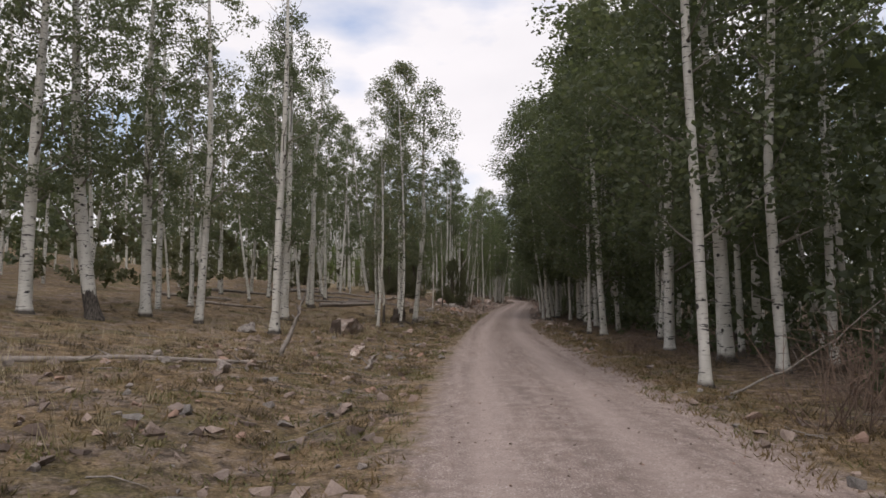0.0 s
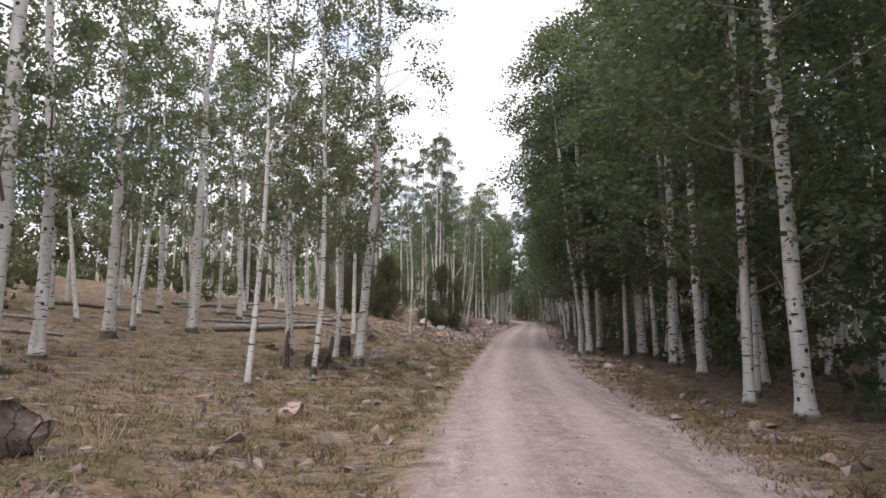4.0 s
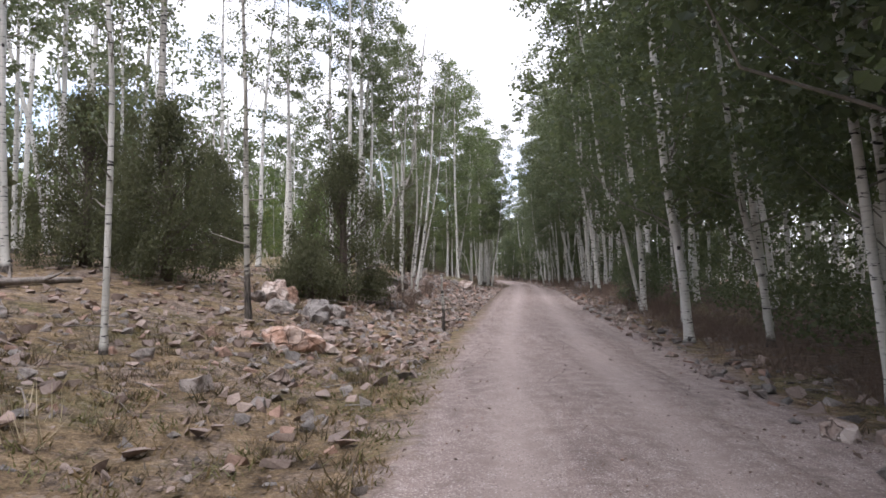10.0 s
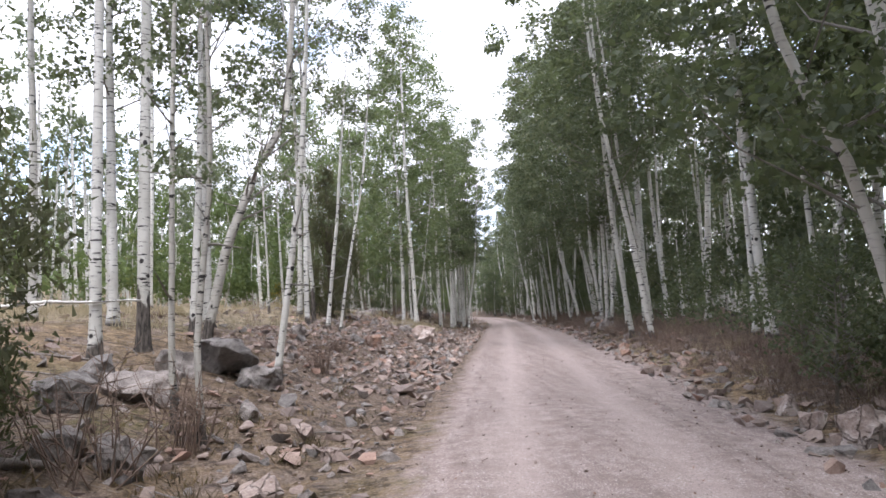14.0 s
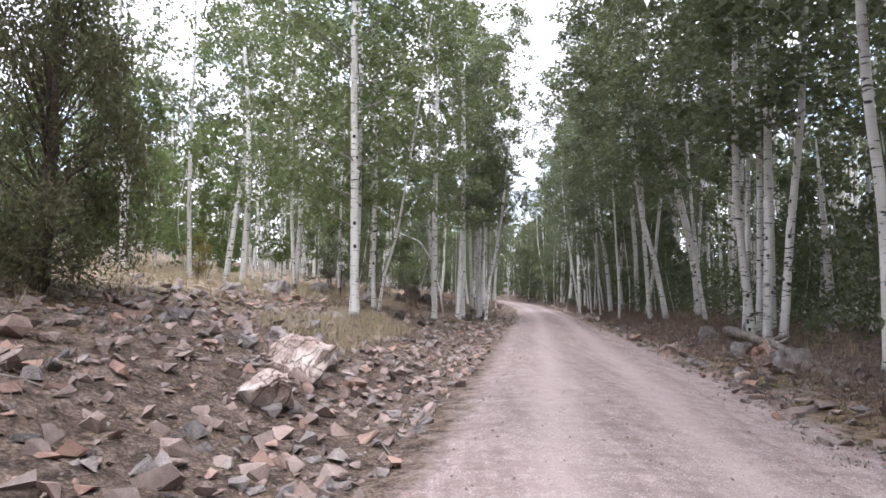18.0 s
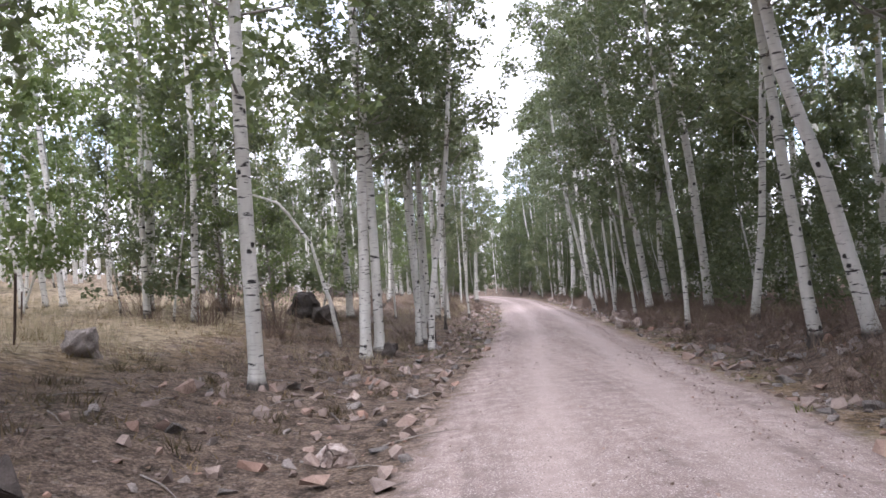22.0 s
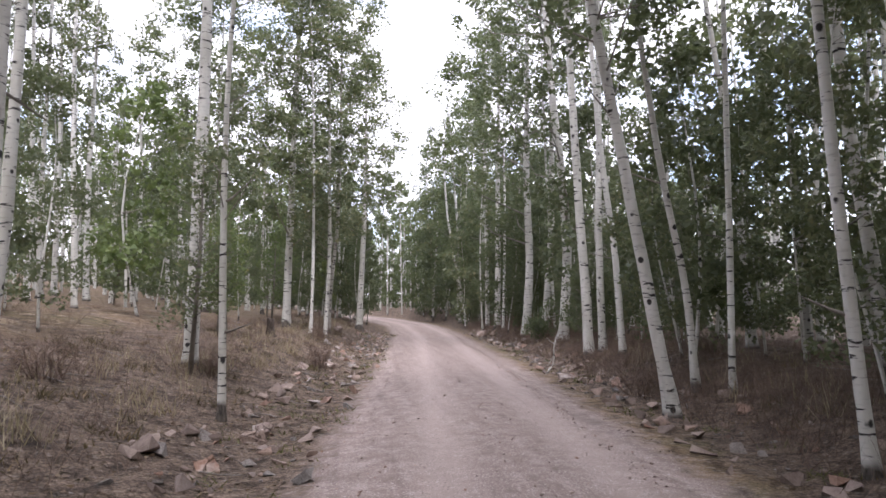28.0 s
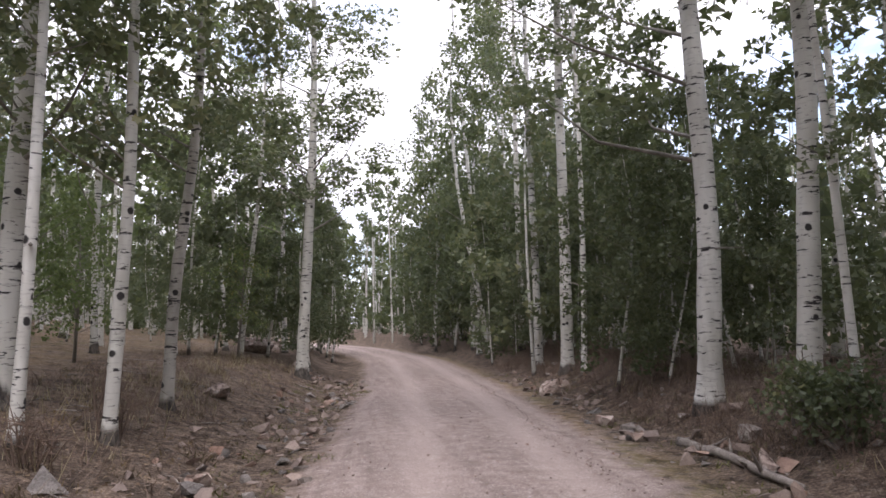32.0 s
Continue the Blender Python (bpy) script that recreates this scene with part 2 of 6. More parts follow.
TUSSOCK = leaf_material("brown_tussock", [(0.0, (0.045, 0.032, 0.022)), (0.5, (0.095, 0.066, 0.042)), (0.9, (0.165, 0.115, 0.068)), (1.0, (0.22, 0.165, 0.10))], 0.2)
LEAF_YELLOW = leaf_material("turning_aspen_leaf", [(0.0, (0.20, 0.17, 0.04)), (0.5, (0.38, 0.29, 0.06)), (1.0, (0.50, 0.42, 0.09))], 0.4)
TWIG = mottled("brown_twigs", (0.10, 0.072, 0.058), (0.25, 0.185, 0.145), 8, 0.9)
LITTER = leaf_material("fallen_leaves", [(0.0, (0.05, 0.035, 0.026)), (0.5, (0.13, 0.085, 0.055)), (0.85, (0.22, 0.16, 0.10)), (1.0, (0.30, 0.24, 0.15))], 0.1)
POST = mottled("rusty_fence_post", (0.03, 0.022, 0.018), (0.09, 0.06, 0.045), 18)


def gravel_colour(n, l, vec, worn_by):
    """Crushed pinkish gravel: streaked along the road, paler in the wheel lines, with pale chips."""
    big, mid, fine = noise_of(n, l, vec, 0.35, 4), noise_of(n, l, vec, 4, 6, 0.65), noise_of(n, l, vec, 45, 5, 0.75)
    base = ramp_of(n, l, mix_of(n, l, 0.55, mid, fine), [(0.35, (0.15, 0.118, 0.105)), (0.52, (0.275, 0.222, 0.202)), (0.68, (0.44, 0.375, 0.345))])
    base = mix_of(n, l, 0.35, base, ramp_of(n, l, big, [(0.35, (0.72, 0.70, 0.70)), (0.65, (1.15, 1.12, 1.1))]), "MULTIPLY")
    lane = n.new("ShaderNodeMapping")
    lane.inputs["Scale"].default_value = (5.5, 0.22, 1)
    lane.inputs["Rotation"].default_value = (0, 0, 0.11)
    l.new(vec, lane.inputs["Vector"])
    streak = ramp_of(n, l, noise_of(n, l, lane.outputs["Vector"], 1.0, 4, 0.6), [(0.36, (0.72, 0.70, 0.69)), (0.6, (1.12, 1.1, 1.09))])
    col = mix_of(n, l, 0.6, base, streak, "MULTIPLY")
    if worn_by is not None:
        col = mix_of(n, l, worn_by, col, mix_of(n, l, 0.55, col, (0.42, 0.342, 0.314)))
    chips = None
    for scale, size in ((17, 0.24), (30, 0.3), (58, 0.36)):
        cell = n.new("ShaderNodeTexVoronoi")
        cell.inputs["Scale"].default_value = scale
        l.new(vec, cell.inputs["Vector"])
        chip = ramp_of(n, l, cell.outputs["Distance"], [(size - 0.1, (1, 1, 1)), (size, (0, 0, 0))])
        tone = ramp_of(n, l, cell.outputs["Color"], [(0.3, (0.14, 0.11, 0.10)), (0.45, (0.30, 0.24, 0.22)), (0.75, (0.56, 0.50, 0.47))])
        pick = ramp_of(n, l, mid, [(0.34, (0, 0, 0)), (0.5, (1, 1, 1))])
        col = mix_of(n, l, math_of(n, l, "MULTIPLY", math_of(n, l, "MULTIPLY", chip, pick), 0.85), col, tone)
        chips = chip if chips is None else mix_of(n, l, 0.5, chips, chip)
    return col, mix_of(n, l, 0.5, fine, chips)


def ground_material():
    m, n, l, b = material("forest_floor", 0.95)
    vec = coords(n, l)
    at = n.new("ShaderNodeAttribute")
    at.attribute_name = "cover"
    sep = n.new("ShaderNodeSeparateXYZ")
    l.new(at.outputs["Vector"], sep.inputs["Vector"])
    big, mid, fine = noise_of(n, l, vec, 0.45, 5), noise_of(n, l, vec, 3.2, 7, 0.66), noise_of(n, l, vec, 26, 6, 0.7)
    grass = ramp_of(n, l, mix_of(n, l, 0.5, mid, fine), [(0.36, (0.070, 0.050, 0.034)), (0.5, (0.205, 0.148, 0.088)), (0.63, (0.40, 0.30, 0.185))])
    moss = ramp_of(n, l, fine, [(0.35, (0.060, 0.060, 0.026)), (0.68, (0.22, 0.19, 0.085))])
    grass = mix_of(n, l, ramp_of(n, l, big, [(0.5, (0, 0, 0)), (0.64, (0.85, 0.85, 0.85))]), grass, moss)
    soil = ramp_of(n, l, mix_of(n, l, 0.55, mid, fine), [(0.38, (0.10, 0.076, 0.064)), (0.5, (0.235, 0.188, 0.160)), (0.63, (0.40, 0.335, 0.295))])
    bare = ramp_of(n, l, noise_of(n, l, vec, 0.95, 7, 0.68), [(0.49, (0, 0, 0)), (0.59, (0.75, 0.75, 0.75))])
    grass = mix_of(n, l, bare, grass, soil)
    duff = ramp_of(n, l, mix_of(n, l, 0.6, mid, fine), [(0.38, (0.040, 0.030, 0.024)), (0.51, (0.150, 0.112, 0.086)), (0.63, (0.34, 0.265, 0.205))])
    dirt, _ = gravel_colour(n, l, vec, None)
    edge = math_of(n, l, "ADD", sep.outputs["X"], math_of(n, l, "MULTIPLY", math_of(n, l, "SUBTRACT", mid, 0.5), 1.1))
    wood = math_of(n, l, "ADD", sep.outputs["Y"], math_of(n, l, "MULTIPLY", math_of(n, l, "SUBTRACT", mid, 0.5), 1.0))
    col = mix_of(n, l, ramp_of(n, l, wood, [(0.35, (0, 0, 0)), (0.65, (1, 1, 1))]), grass, duff)
    meadow = ramp_of(n, l, mix_of(n, l, 0.5, mid, fine), [(0.36, (0.17, 0.13, 0.085)), (0.5, (0.34, 0.275, 0.185)), (0.63, (0.50, 0.42, 0.30))])
    lea = math_of(n, l, "ADD", sep.outputs["Z"], math_of(n, l, "MULTIPLY", math_of(n, l, "SUBTRACT", mid, 0.5), 1.2))
    col = mix_of(n, l, ramp_of(n, l, lea, [(0.4, (0, 0, 0)), (0.7, (1, 1, 1))]), col, meadow)
    clod = ramp_of(n, l, noise_of(n, l, vec, 4.2, 5, 0.65), [(0.36, (0.26, 0.25, 0.24)), (0.52, (1.12, 1.10, 1.08))])
    col = mix_of(n, l, 0.8, col, clod, "MULTIPLY")
    col = mix_of(n, l, ramp_of(n, l, edge, [(0.30, (0, 0, 0)), (0.72, (1, 1, 1))]), col, dirt)
    pale = ramp_of(n, l, noise_of(n, l, vec, 11, 3, 0.5), [(0.60, (0, 0, 0)), (0.65, (1, 1, 1))])
    col = mix_of(n, l, math_of(n, l, "MULTIPLY", pale, 0.35), col, (0.36, 0.31, 0.27))
    l.new(col, b.inputs["Base Color"])
    bump_of(n, l, b, mix_of(n, l, 0.5, mid, fine), 1.0, 0.14)
    l.new(math_of(n, l, "SUBTRACT", 1.0, math_of(n, l, "MULTIPLY", sep.outputs["X"], 0.78)), b.inputs["Normal"].links[0].from_node.inputs["Strength"])
    return m


def road_material():
    m, n, l, b = material("graded_gravel", 0.95)
    vec = coords(n, l)
    at = n.new("ShaderNodeAttribute")
    at.attribute_name = "cover"
    sep = n.new("ShaderNodeSeparateXYZ")
    l.new(at.outputs["Vector"], sep.inputs["Vector"])
    col, relief = gravel_colour(n, l, vec, sep.outputs["X"])
    l.new(col, b.inputs["Base Color"])
    bump_of(n, l, b, relief, 0.8, 0.03)
    return m


GROUND, ROAD = ground_material(), road_material()

# ---- the lie of the land: the road's axis and the ground beside it ----
AXIS_Y = np.array([-60, 0, 10, 17.3, 30.8, 41.4, 51.8, 60.6, 68.8, 80.5, 87.7, 96.8, 105.6, 114.8, 125, 131.7, 140.8, 150.7, 170, 188, 205, 222, 260, 420], float)
AXIS_X = np.array([-2.0, 0.95, 1.42, 1.78, 2.68, 3.53, 4.72, 5.78, 6.82, 8.62, 9.72, 11.2, 12.5, 13.8, 15.3, 16.2, 17.25, 18.25, 20.0, 20.6, 18.6, 13.5, 0, -64], float)
AXIS_Z = np.array([0.0, 0.0, 0.03, 0, -0.14, -0.19, -0.14, -0.03, 0.09, 0.19, 0.3, 0.41, 0.44, 0.47, 0.47, 0.47, 0.47, 0.47, 0.5, 0.62, 0.85, 1.1, 1.7, 4], float)
TABLE_Y = np.linspace(-60, 420, 961)
SOFT = np.exp(-(np.arange(-16, 17) / 7.0) ** 2)
SOFT /= SOFT.sum()
TABLE_X = np.convolve(np.pad(np.interp(TABLE_Y, AXIS_Y, AXIS_X), 16, mode="reflect", reflect_type="odd"), SOFT, "valid")
TABLE_Z = np.convolve(np.pad(np.interp(TABLE_Y, AXIS_Y, AXIS_Z), 16, mode="reflect", reflect_type="odd"), SOFT, "valid")


def axis_x(y):
    return np.interp(y, TABLE_Y, TABLE_X)


def ripple(x, y):
    """Soft bumps of the ground, about 6 cm."""
    return (0.035 * np.sin(1.31 * x + 0.7 * y + 0.4) * np.sin(0.83 * y - 0.5 * x) + 0.03 * np.sin(2.9 * x - 1.7 * y) * np.sin(2.3 * y + 1.1)
            + 0.016 * np.sin(6.1 * x + 3.3 * y) * np.sin(5.3 * y - 2.1 * x + 2))


def road_half(y, d):
    """Half the width of the gravel, to the left and to the right of the axis."""
    wave = 0.06 * np.sin(0.21 * y) + 0.05 * np.sin(0.83 * y + 1)
    return np.where(d < 0, np.interp(y, [0, 25, 45, 70, 92, 115, 128], [1.22, 1.3, 1.52, 1.72, 1.78, 1.8, 1.95]), np.interp(y, [95, 125, 150], [1.82, 1.66, 1.56])) + wave


def ground_z(x, y):
    """Height of the ground sheet."""
    x, y = np.asarray(x, float), np.asarray(y, float)
    d = x - axis_x(y)
    meadow = np.clip((y - 66) / 16, 0, 1) * np.clip((136 - y) / 16, 0, 1)
    left = np.interp(y, [0, 35, 45, 60, 75, 90, 104, 113, 120, 128, 136, 145, 160, 180], [0.3, 0.2, 0.15, 0.3, 0.4, 0.6, 0.72, 0.35, 0.12, 0.3, 0.45, 0.5, 0.6, 0.7])
    bank = np.interp(y, [0, 50, 65, 78, 88, 105, 115, 125, 135, 145, 160, 180], [-0.05, -0.15, -0.1, 0.1, 0.35, 0.45, 0.55, 0.4, 0.4, 0.5, 0.6, 0.65])
    far_left = np.interp(-d, [5.5, 9, 14, 25, 45, 100, 300], [0, 0.25, 0.75, 2.2, 5.0, 12, 40]) * (1 - meadow) + np.interp(-d, [5.5, 9, 14, 25, 45, 100, 300], [0, 0.4, 0.65, 1.5, 3.0, 8, 35]) * meadow
    far_left = far_left + np.interp(y, [48, 60, 70, 118, 132, 152, 168, 180], [0, 0.35, 0.75, 0.7, 0.65, 0.6, 0.35, 0.2]) * np.clip((-d - 5) / 6, 0, 1)
    left_side = np.interp(-d, [1.8, 2.6, 3.2], [-0.05, -0.1, -0.1]) + (left + 0.1) * np.clip((-d - 3.2) / 2.3, 0, 1) ** 1.2 + far_left
    right = np.interp(d, [1.8, 2.6, 3.3], [-0.05, -0.08, -0.07]) + (bank + 0.07) * np.interp(d, [3.3, 5, 7, 12], [0, 1, 1.2, 1.3]) + np.interp(d, [40, 100, 300], [0, 0.8, 12])
    side = np.where(d < 0, left_side, right)
    rough = np.clip((np.abs(d) - 1.7) / 1.5, 0, 1)
    flat = np.where(np.abs(d) < 1.8, -0.05 * (d / 1.8) ** 2, side)
    return np.interp(y, TABLE_Y, TABLE_Z) + flat + rough * (ripple(x, y) + 0.12 * np.sin(0.31 * x + 0.17 * y) * np.sin(0.23 * y + 0.4) * np.clip((np.abs(d) - 3) / 4, 0, 1))


def on_ground(x, y, lift=0.0):
    return float(ground_z(x, y)) + lift


# ---- helpers for meshes ----
def raw_mesh(name, verts, faces, mats, smooth=False, slots=None):
    """A mesh from arrays: verts (n, 3), faces (m, 3) or (m, 4)."""
    verts, faces = np.asarray(verts, np.float32), np.asarray(faces, np.int32)
    me = bpy.data.meshes.new(name)
    k = faces.shape[1]
    me.vertices.add(len(verts))
    me.vertices.foreach_set("co", verts.ravel())
    me.loops.add(faces.size)
    me.loops.foreach_set("vertex_index", faces.ravel())
    me.polygons.add(len(faces))
    me.polygons.foreach_set("loop_start", np.arange(0, faces.size, k, dtype=np.int32))
    for mat in mats:
        me.materials.append(mat)
    if slots is not None:
        me.polygons.foreach_set("material_index", np.asarray(slots, np.int32))
    me.update(calc_edges=True)
    me.polygons.foreach_set("use_smooth", np.full(len(faces), smooth))
    return me


def sheet(name, d_steps, y_steps, height, cover, mat):
    """A ground strip that follows the road's axis."""
    d, y = np.meshgrid(d_steps, y_steps)
    x = d + axis_x(y)
    z = height(x, y, d)
    verts = np.stack([x, y, z], -1).reshape(-1, 3)
    nd, ny = len(d_steps), len(y_steps)
    i = (np.arange(ny - 1)[:, None] * nd + np.arange(nd - 1)[None]).ravel()
    me = raw_mesh(name, verts, np.stack([i, i + 1, i + 1 + nd, i + nd], -1), [mat], True)
    at = me.attributes.new("cover", "FLOAT_VECTOR", "POINT")
    at.data.foreach_set("vector", cover(x, y, d).reshape(-1, 3).astype(np.float32).ravel())
    return new(name, me)


def ground_cover(x, y, d):
    """x: bare dirt and rubble beside the road; y: leaf litter under trees; z: the straw-coloured meadow."""
    rubble = np.clip((y - 62) / 12, 0, 1) * np.clip((112 - y) / 10, 0, 1)
    reach = np.where(d < 0, np.interp(y, [0, 55, 92], [1.5, 1.75, 2.1]) - 0.15 * rubble, np.interp(y, [40, 60, 100, 125], [2.5, 2.8, 2.7, 1.85]))
    dirt = np.clip(1.0 - (np.abs(d) - reach + 0.4) / 1.1, 0, 1)
    late = np.clip((y - 70) / 15, 0, 1)
    duff = np.where(d > 0, np.clip((d - np.interp(y, [40, 60, 100, 125], [4.3, 3.2, 3.0, 1.2])) / 2.5, 0, 1), late * np.interp(-d, [2, 4, 7, 9.5], [0.65, 0.75, 0.6, 0.1]) + 0.35 * np.clip((y - 122) / 12, 0, 1) * np.clip((-d - 4) / 3, 0, 1) + 0.28 * (1 - late))
    straw = np.clip((-d - 7.5) / 2.5, 0, 1) * np.clip((y - 82) / 6, 0, 1) * np.clip((168 - y) / 45, 0, 1)
    return np.stack([dirt, duff, straw], -1)


d_fine = np.concatenate([-np.geomspace(420, 24, 14), np.linspace(-23, -9.6, 22), np.linspace(-9, 9, 97), np.linspace(9.6, 23, 22), np.geomspace(24, 420, 14)])
y_fine = np.concatenate([-np.geomspace(400, 12, 12), np.arange(-11, 190, 0.5), np.arange(190, 260, 2.0), np.geomspace(262, 900, 14)])
ground = sheet("ground", d_fine, y_fine, lambda x, y, d: ground_z(x, y), ground_cover, GROUND)
tagged(ground, "dry grassy forest floor with leaf litter and stony dirt", "ground", kind="structure")


def road_surface(x, y, d):
    edge = road_half(y, d) + 0.10 * np.sin(2.7 * y + np.sign(d)) * np.sin(1.3 * y)
    ruts = -0.022 * np.exp(-((d - 0.95) / 0.3) ** 2) - 0.022 * np.exp(-((d + 0.75) / 0.3) ** 2) + 0.012 * np.exp(-((d - 0.1) / 0.35) ** 2)
    fall = np.clip((np.abs(d) - edge + 0.25) / 0.6, 0, 1)
    return np.interp(y, TABLE_Y, TABLE_Z) - 0.05 * (d / 1.8) ** 2 + 0.028 + ruts - 0.09 * fall


def road_cover(x, y, d):
    worn = np.exp(-((d - 0.95) / 0.34) ** 2) + np.exp(-((d + 0.75) / 0.34) ** 2)
    return np.stack([np.clip(worn, 0, 1), 0 * d, 0 * d], -1)


road = sheet("road", np.linspace(-2.35, 2.35, 49), np.concatenate([np.arange(-30, 190, 0.35), np.arange(190, 300, 1.0)]), road_surface, road_cover, ROAD)
tagged(road, "pinkish graded gravel track with two worn wheel lines", "road", kind="structure")

# ---- trees ----
rng = np.random.default_rng(7)


def tube(centres, radii, sides=8, cap=True):
    """Verts and quads of a tapered tube along centres."""
    centres, radii = np.asarray(centres, float), np.asarray(radii, float)
    along = np.gradient(centres, axis=0)
    along /= np.linalg.norm(along, axis=1)[:, None]
    ref = np.where(np.abs(along[:, 2:3]) > 0.9, np.array([[1.0, 0, 0]]), np.array([[0, 0, 1.0]]))
    a = np.cross(along, ref)
    a /= np.linalg.norm(a, axis=1)[:, None]
    b = np.cross(along, a)
    ang = np.linspace(0, 2 * np.pi, sides, endpoint=False)
    ring = a[:, None] * np.cos(ang)[None, :, None] + b[:, None] * np.sin(ang)[None, :, None]
    verts = (centres[:, None] + ring * radii[:, None, None] if radii.ndim == 1 else centres[:, None] + ring * radii[:, :, None]).reshape(-1, 3)
    faces = []
    for k in range(len(centres) - 1):
        for s in range(sides):
            t = (s + 1) % sides
            faces.append((k * sides + s, k * sides + t, (k + 1) * sides + t, (k + 1) * sides + s))
    if cap:
        for k, turn in ((0, -1), (len(centres) - 1, 1)):
            order = list(range(sides))[::turn]
            for s in range(1, sides - 2, 2):
                faces.append((k * sides + order[0], k * sides + order[s], k * sides + order[s + 1], k * sides + order[s + 2]))
    return verts, np.array(faces)


def joined(pieces):
    verts, faces, base = [], [], 0
    for v, f in pieces:
        verts.append(v)
        faces.append(f + base)
        base += len(v)
    return np.concatenate(verts), np.concatenate(faces)


def leaves(centres, size, gen, long=1.0, droop=0.0):
    """One pointed leaf at each centre: verts and triangles."""
    c = np.asarray(centres, float)
    n = len(c)
    u = gen.normal(size=(n, 3))
    u[:, 2] -= droop
    u /= np.linalg.norm(u, axis=1)[:, None]
    w = np.cross(u, gen.normal(size=(n, 3)))
    w /= np.linalg.norm(w, axis=1)[:, None]
    nrm = np.cross(u, w)
    s = (size * gen.uniform(0.65, 1.3, n))[:, None]
    verts = np.stack([c + u * s * 0.58 * long, c - u * s * 0.36 * long + w * s * 0.52 + nrm * s * 0.08, c - u * s * 0.36 * long - w * s * 0.52], 1).reshape(-1, 3)
    return verts, np.arange(3 * n).reshape(-1, 3)


def round_leaves(centres, size, gen):
    """One broad rounded leaf at each centre, a little cupped: verts and quads."""
    c = np.asarray(centres, float)
    n = len(c)
    u = gen.normal(size=(n, 3))
    u /= np.linalg.norm(u, axis=1)[:, None]
    w = np.cross(u, gen.normal(size=(n, 3)))
    w /= np.linalg.norm(w, axis=1)[:, None]
    nrm = np.cross(u, w)
    s = (size * gen.uniform(0.65, 1.3, n))[:, None]
    verts = np.stack([c + u * s * 0.52, c + w * s * 0.46 + nrm * s * 0.1, c - u * s * 0.46, c - w * s * 0.46 + nrm * s * 0.1], 1).reshape(-1, 3)
    return verts, np.arange(4 * n).reshape(-1, 4)


def crown_points(height, base, radius, clumps, per_clump, gen, spread=0.42, shape=0.75):
    """Leaf places in clumps at the ends of limbs, and those limbs' ends."""
    t = gen.uniform(0, 1, clumps) ** 0.9
    z = base + (height - base) * t
    wide = radius * (np.sin(np.pi * np.clip(0.12 + 0.86 * t, 0, 1)) ** shape) * gen.uniform(0.35, 1.08, clumps)
    turn = gen.uniform(0, 2 * np.pi, clumps)
    ends = np.stack([wide * np.cos(turn), wide * np.sin(turn), z], -1)
    ball = gen.normal(size=(clumps * per_clump, 3))
    ball *= (gen.uniform(0, 1, len(ball)) ** 0.42 / np.linalg.norm(ball, axis=1))[:, None]
    tuft = np.repeat(gen.uniform(1.1, 2.3, clumps) * spread, per_clump)[:, None]
    pts = np.repeat(ends, per_clump, 0) + ball * tuft * np.array([1.0, 1.0, 0.78]) + gen.normal(size=ball.shape) * 0.22 * spread
    return pts, ends


def crown_kind(height, base, radius, clumps, per_clump, size, leaf, seed, spread=0.36, shape=0.75, rounded=False):
    """The leaf mesh of one kind of crown, with the ends of its limbs."""
    gen = np.random.default_rng(seed)
    pts, ends = crown_points(height, base, radius, clumps, per_clump, gen, spread, shape)
    v, f = round_leaves(pts, size, gen) if rounded else leaves(pts, size, gen)
    return raw_mesh("crown", v, f, [leaf]), ends, height


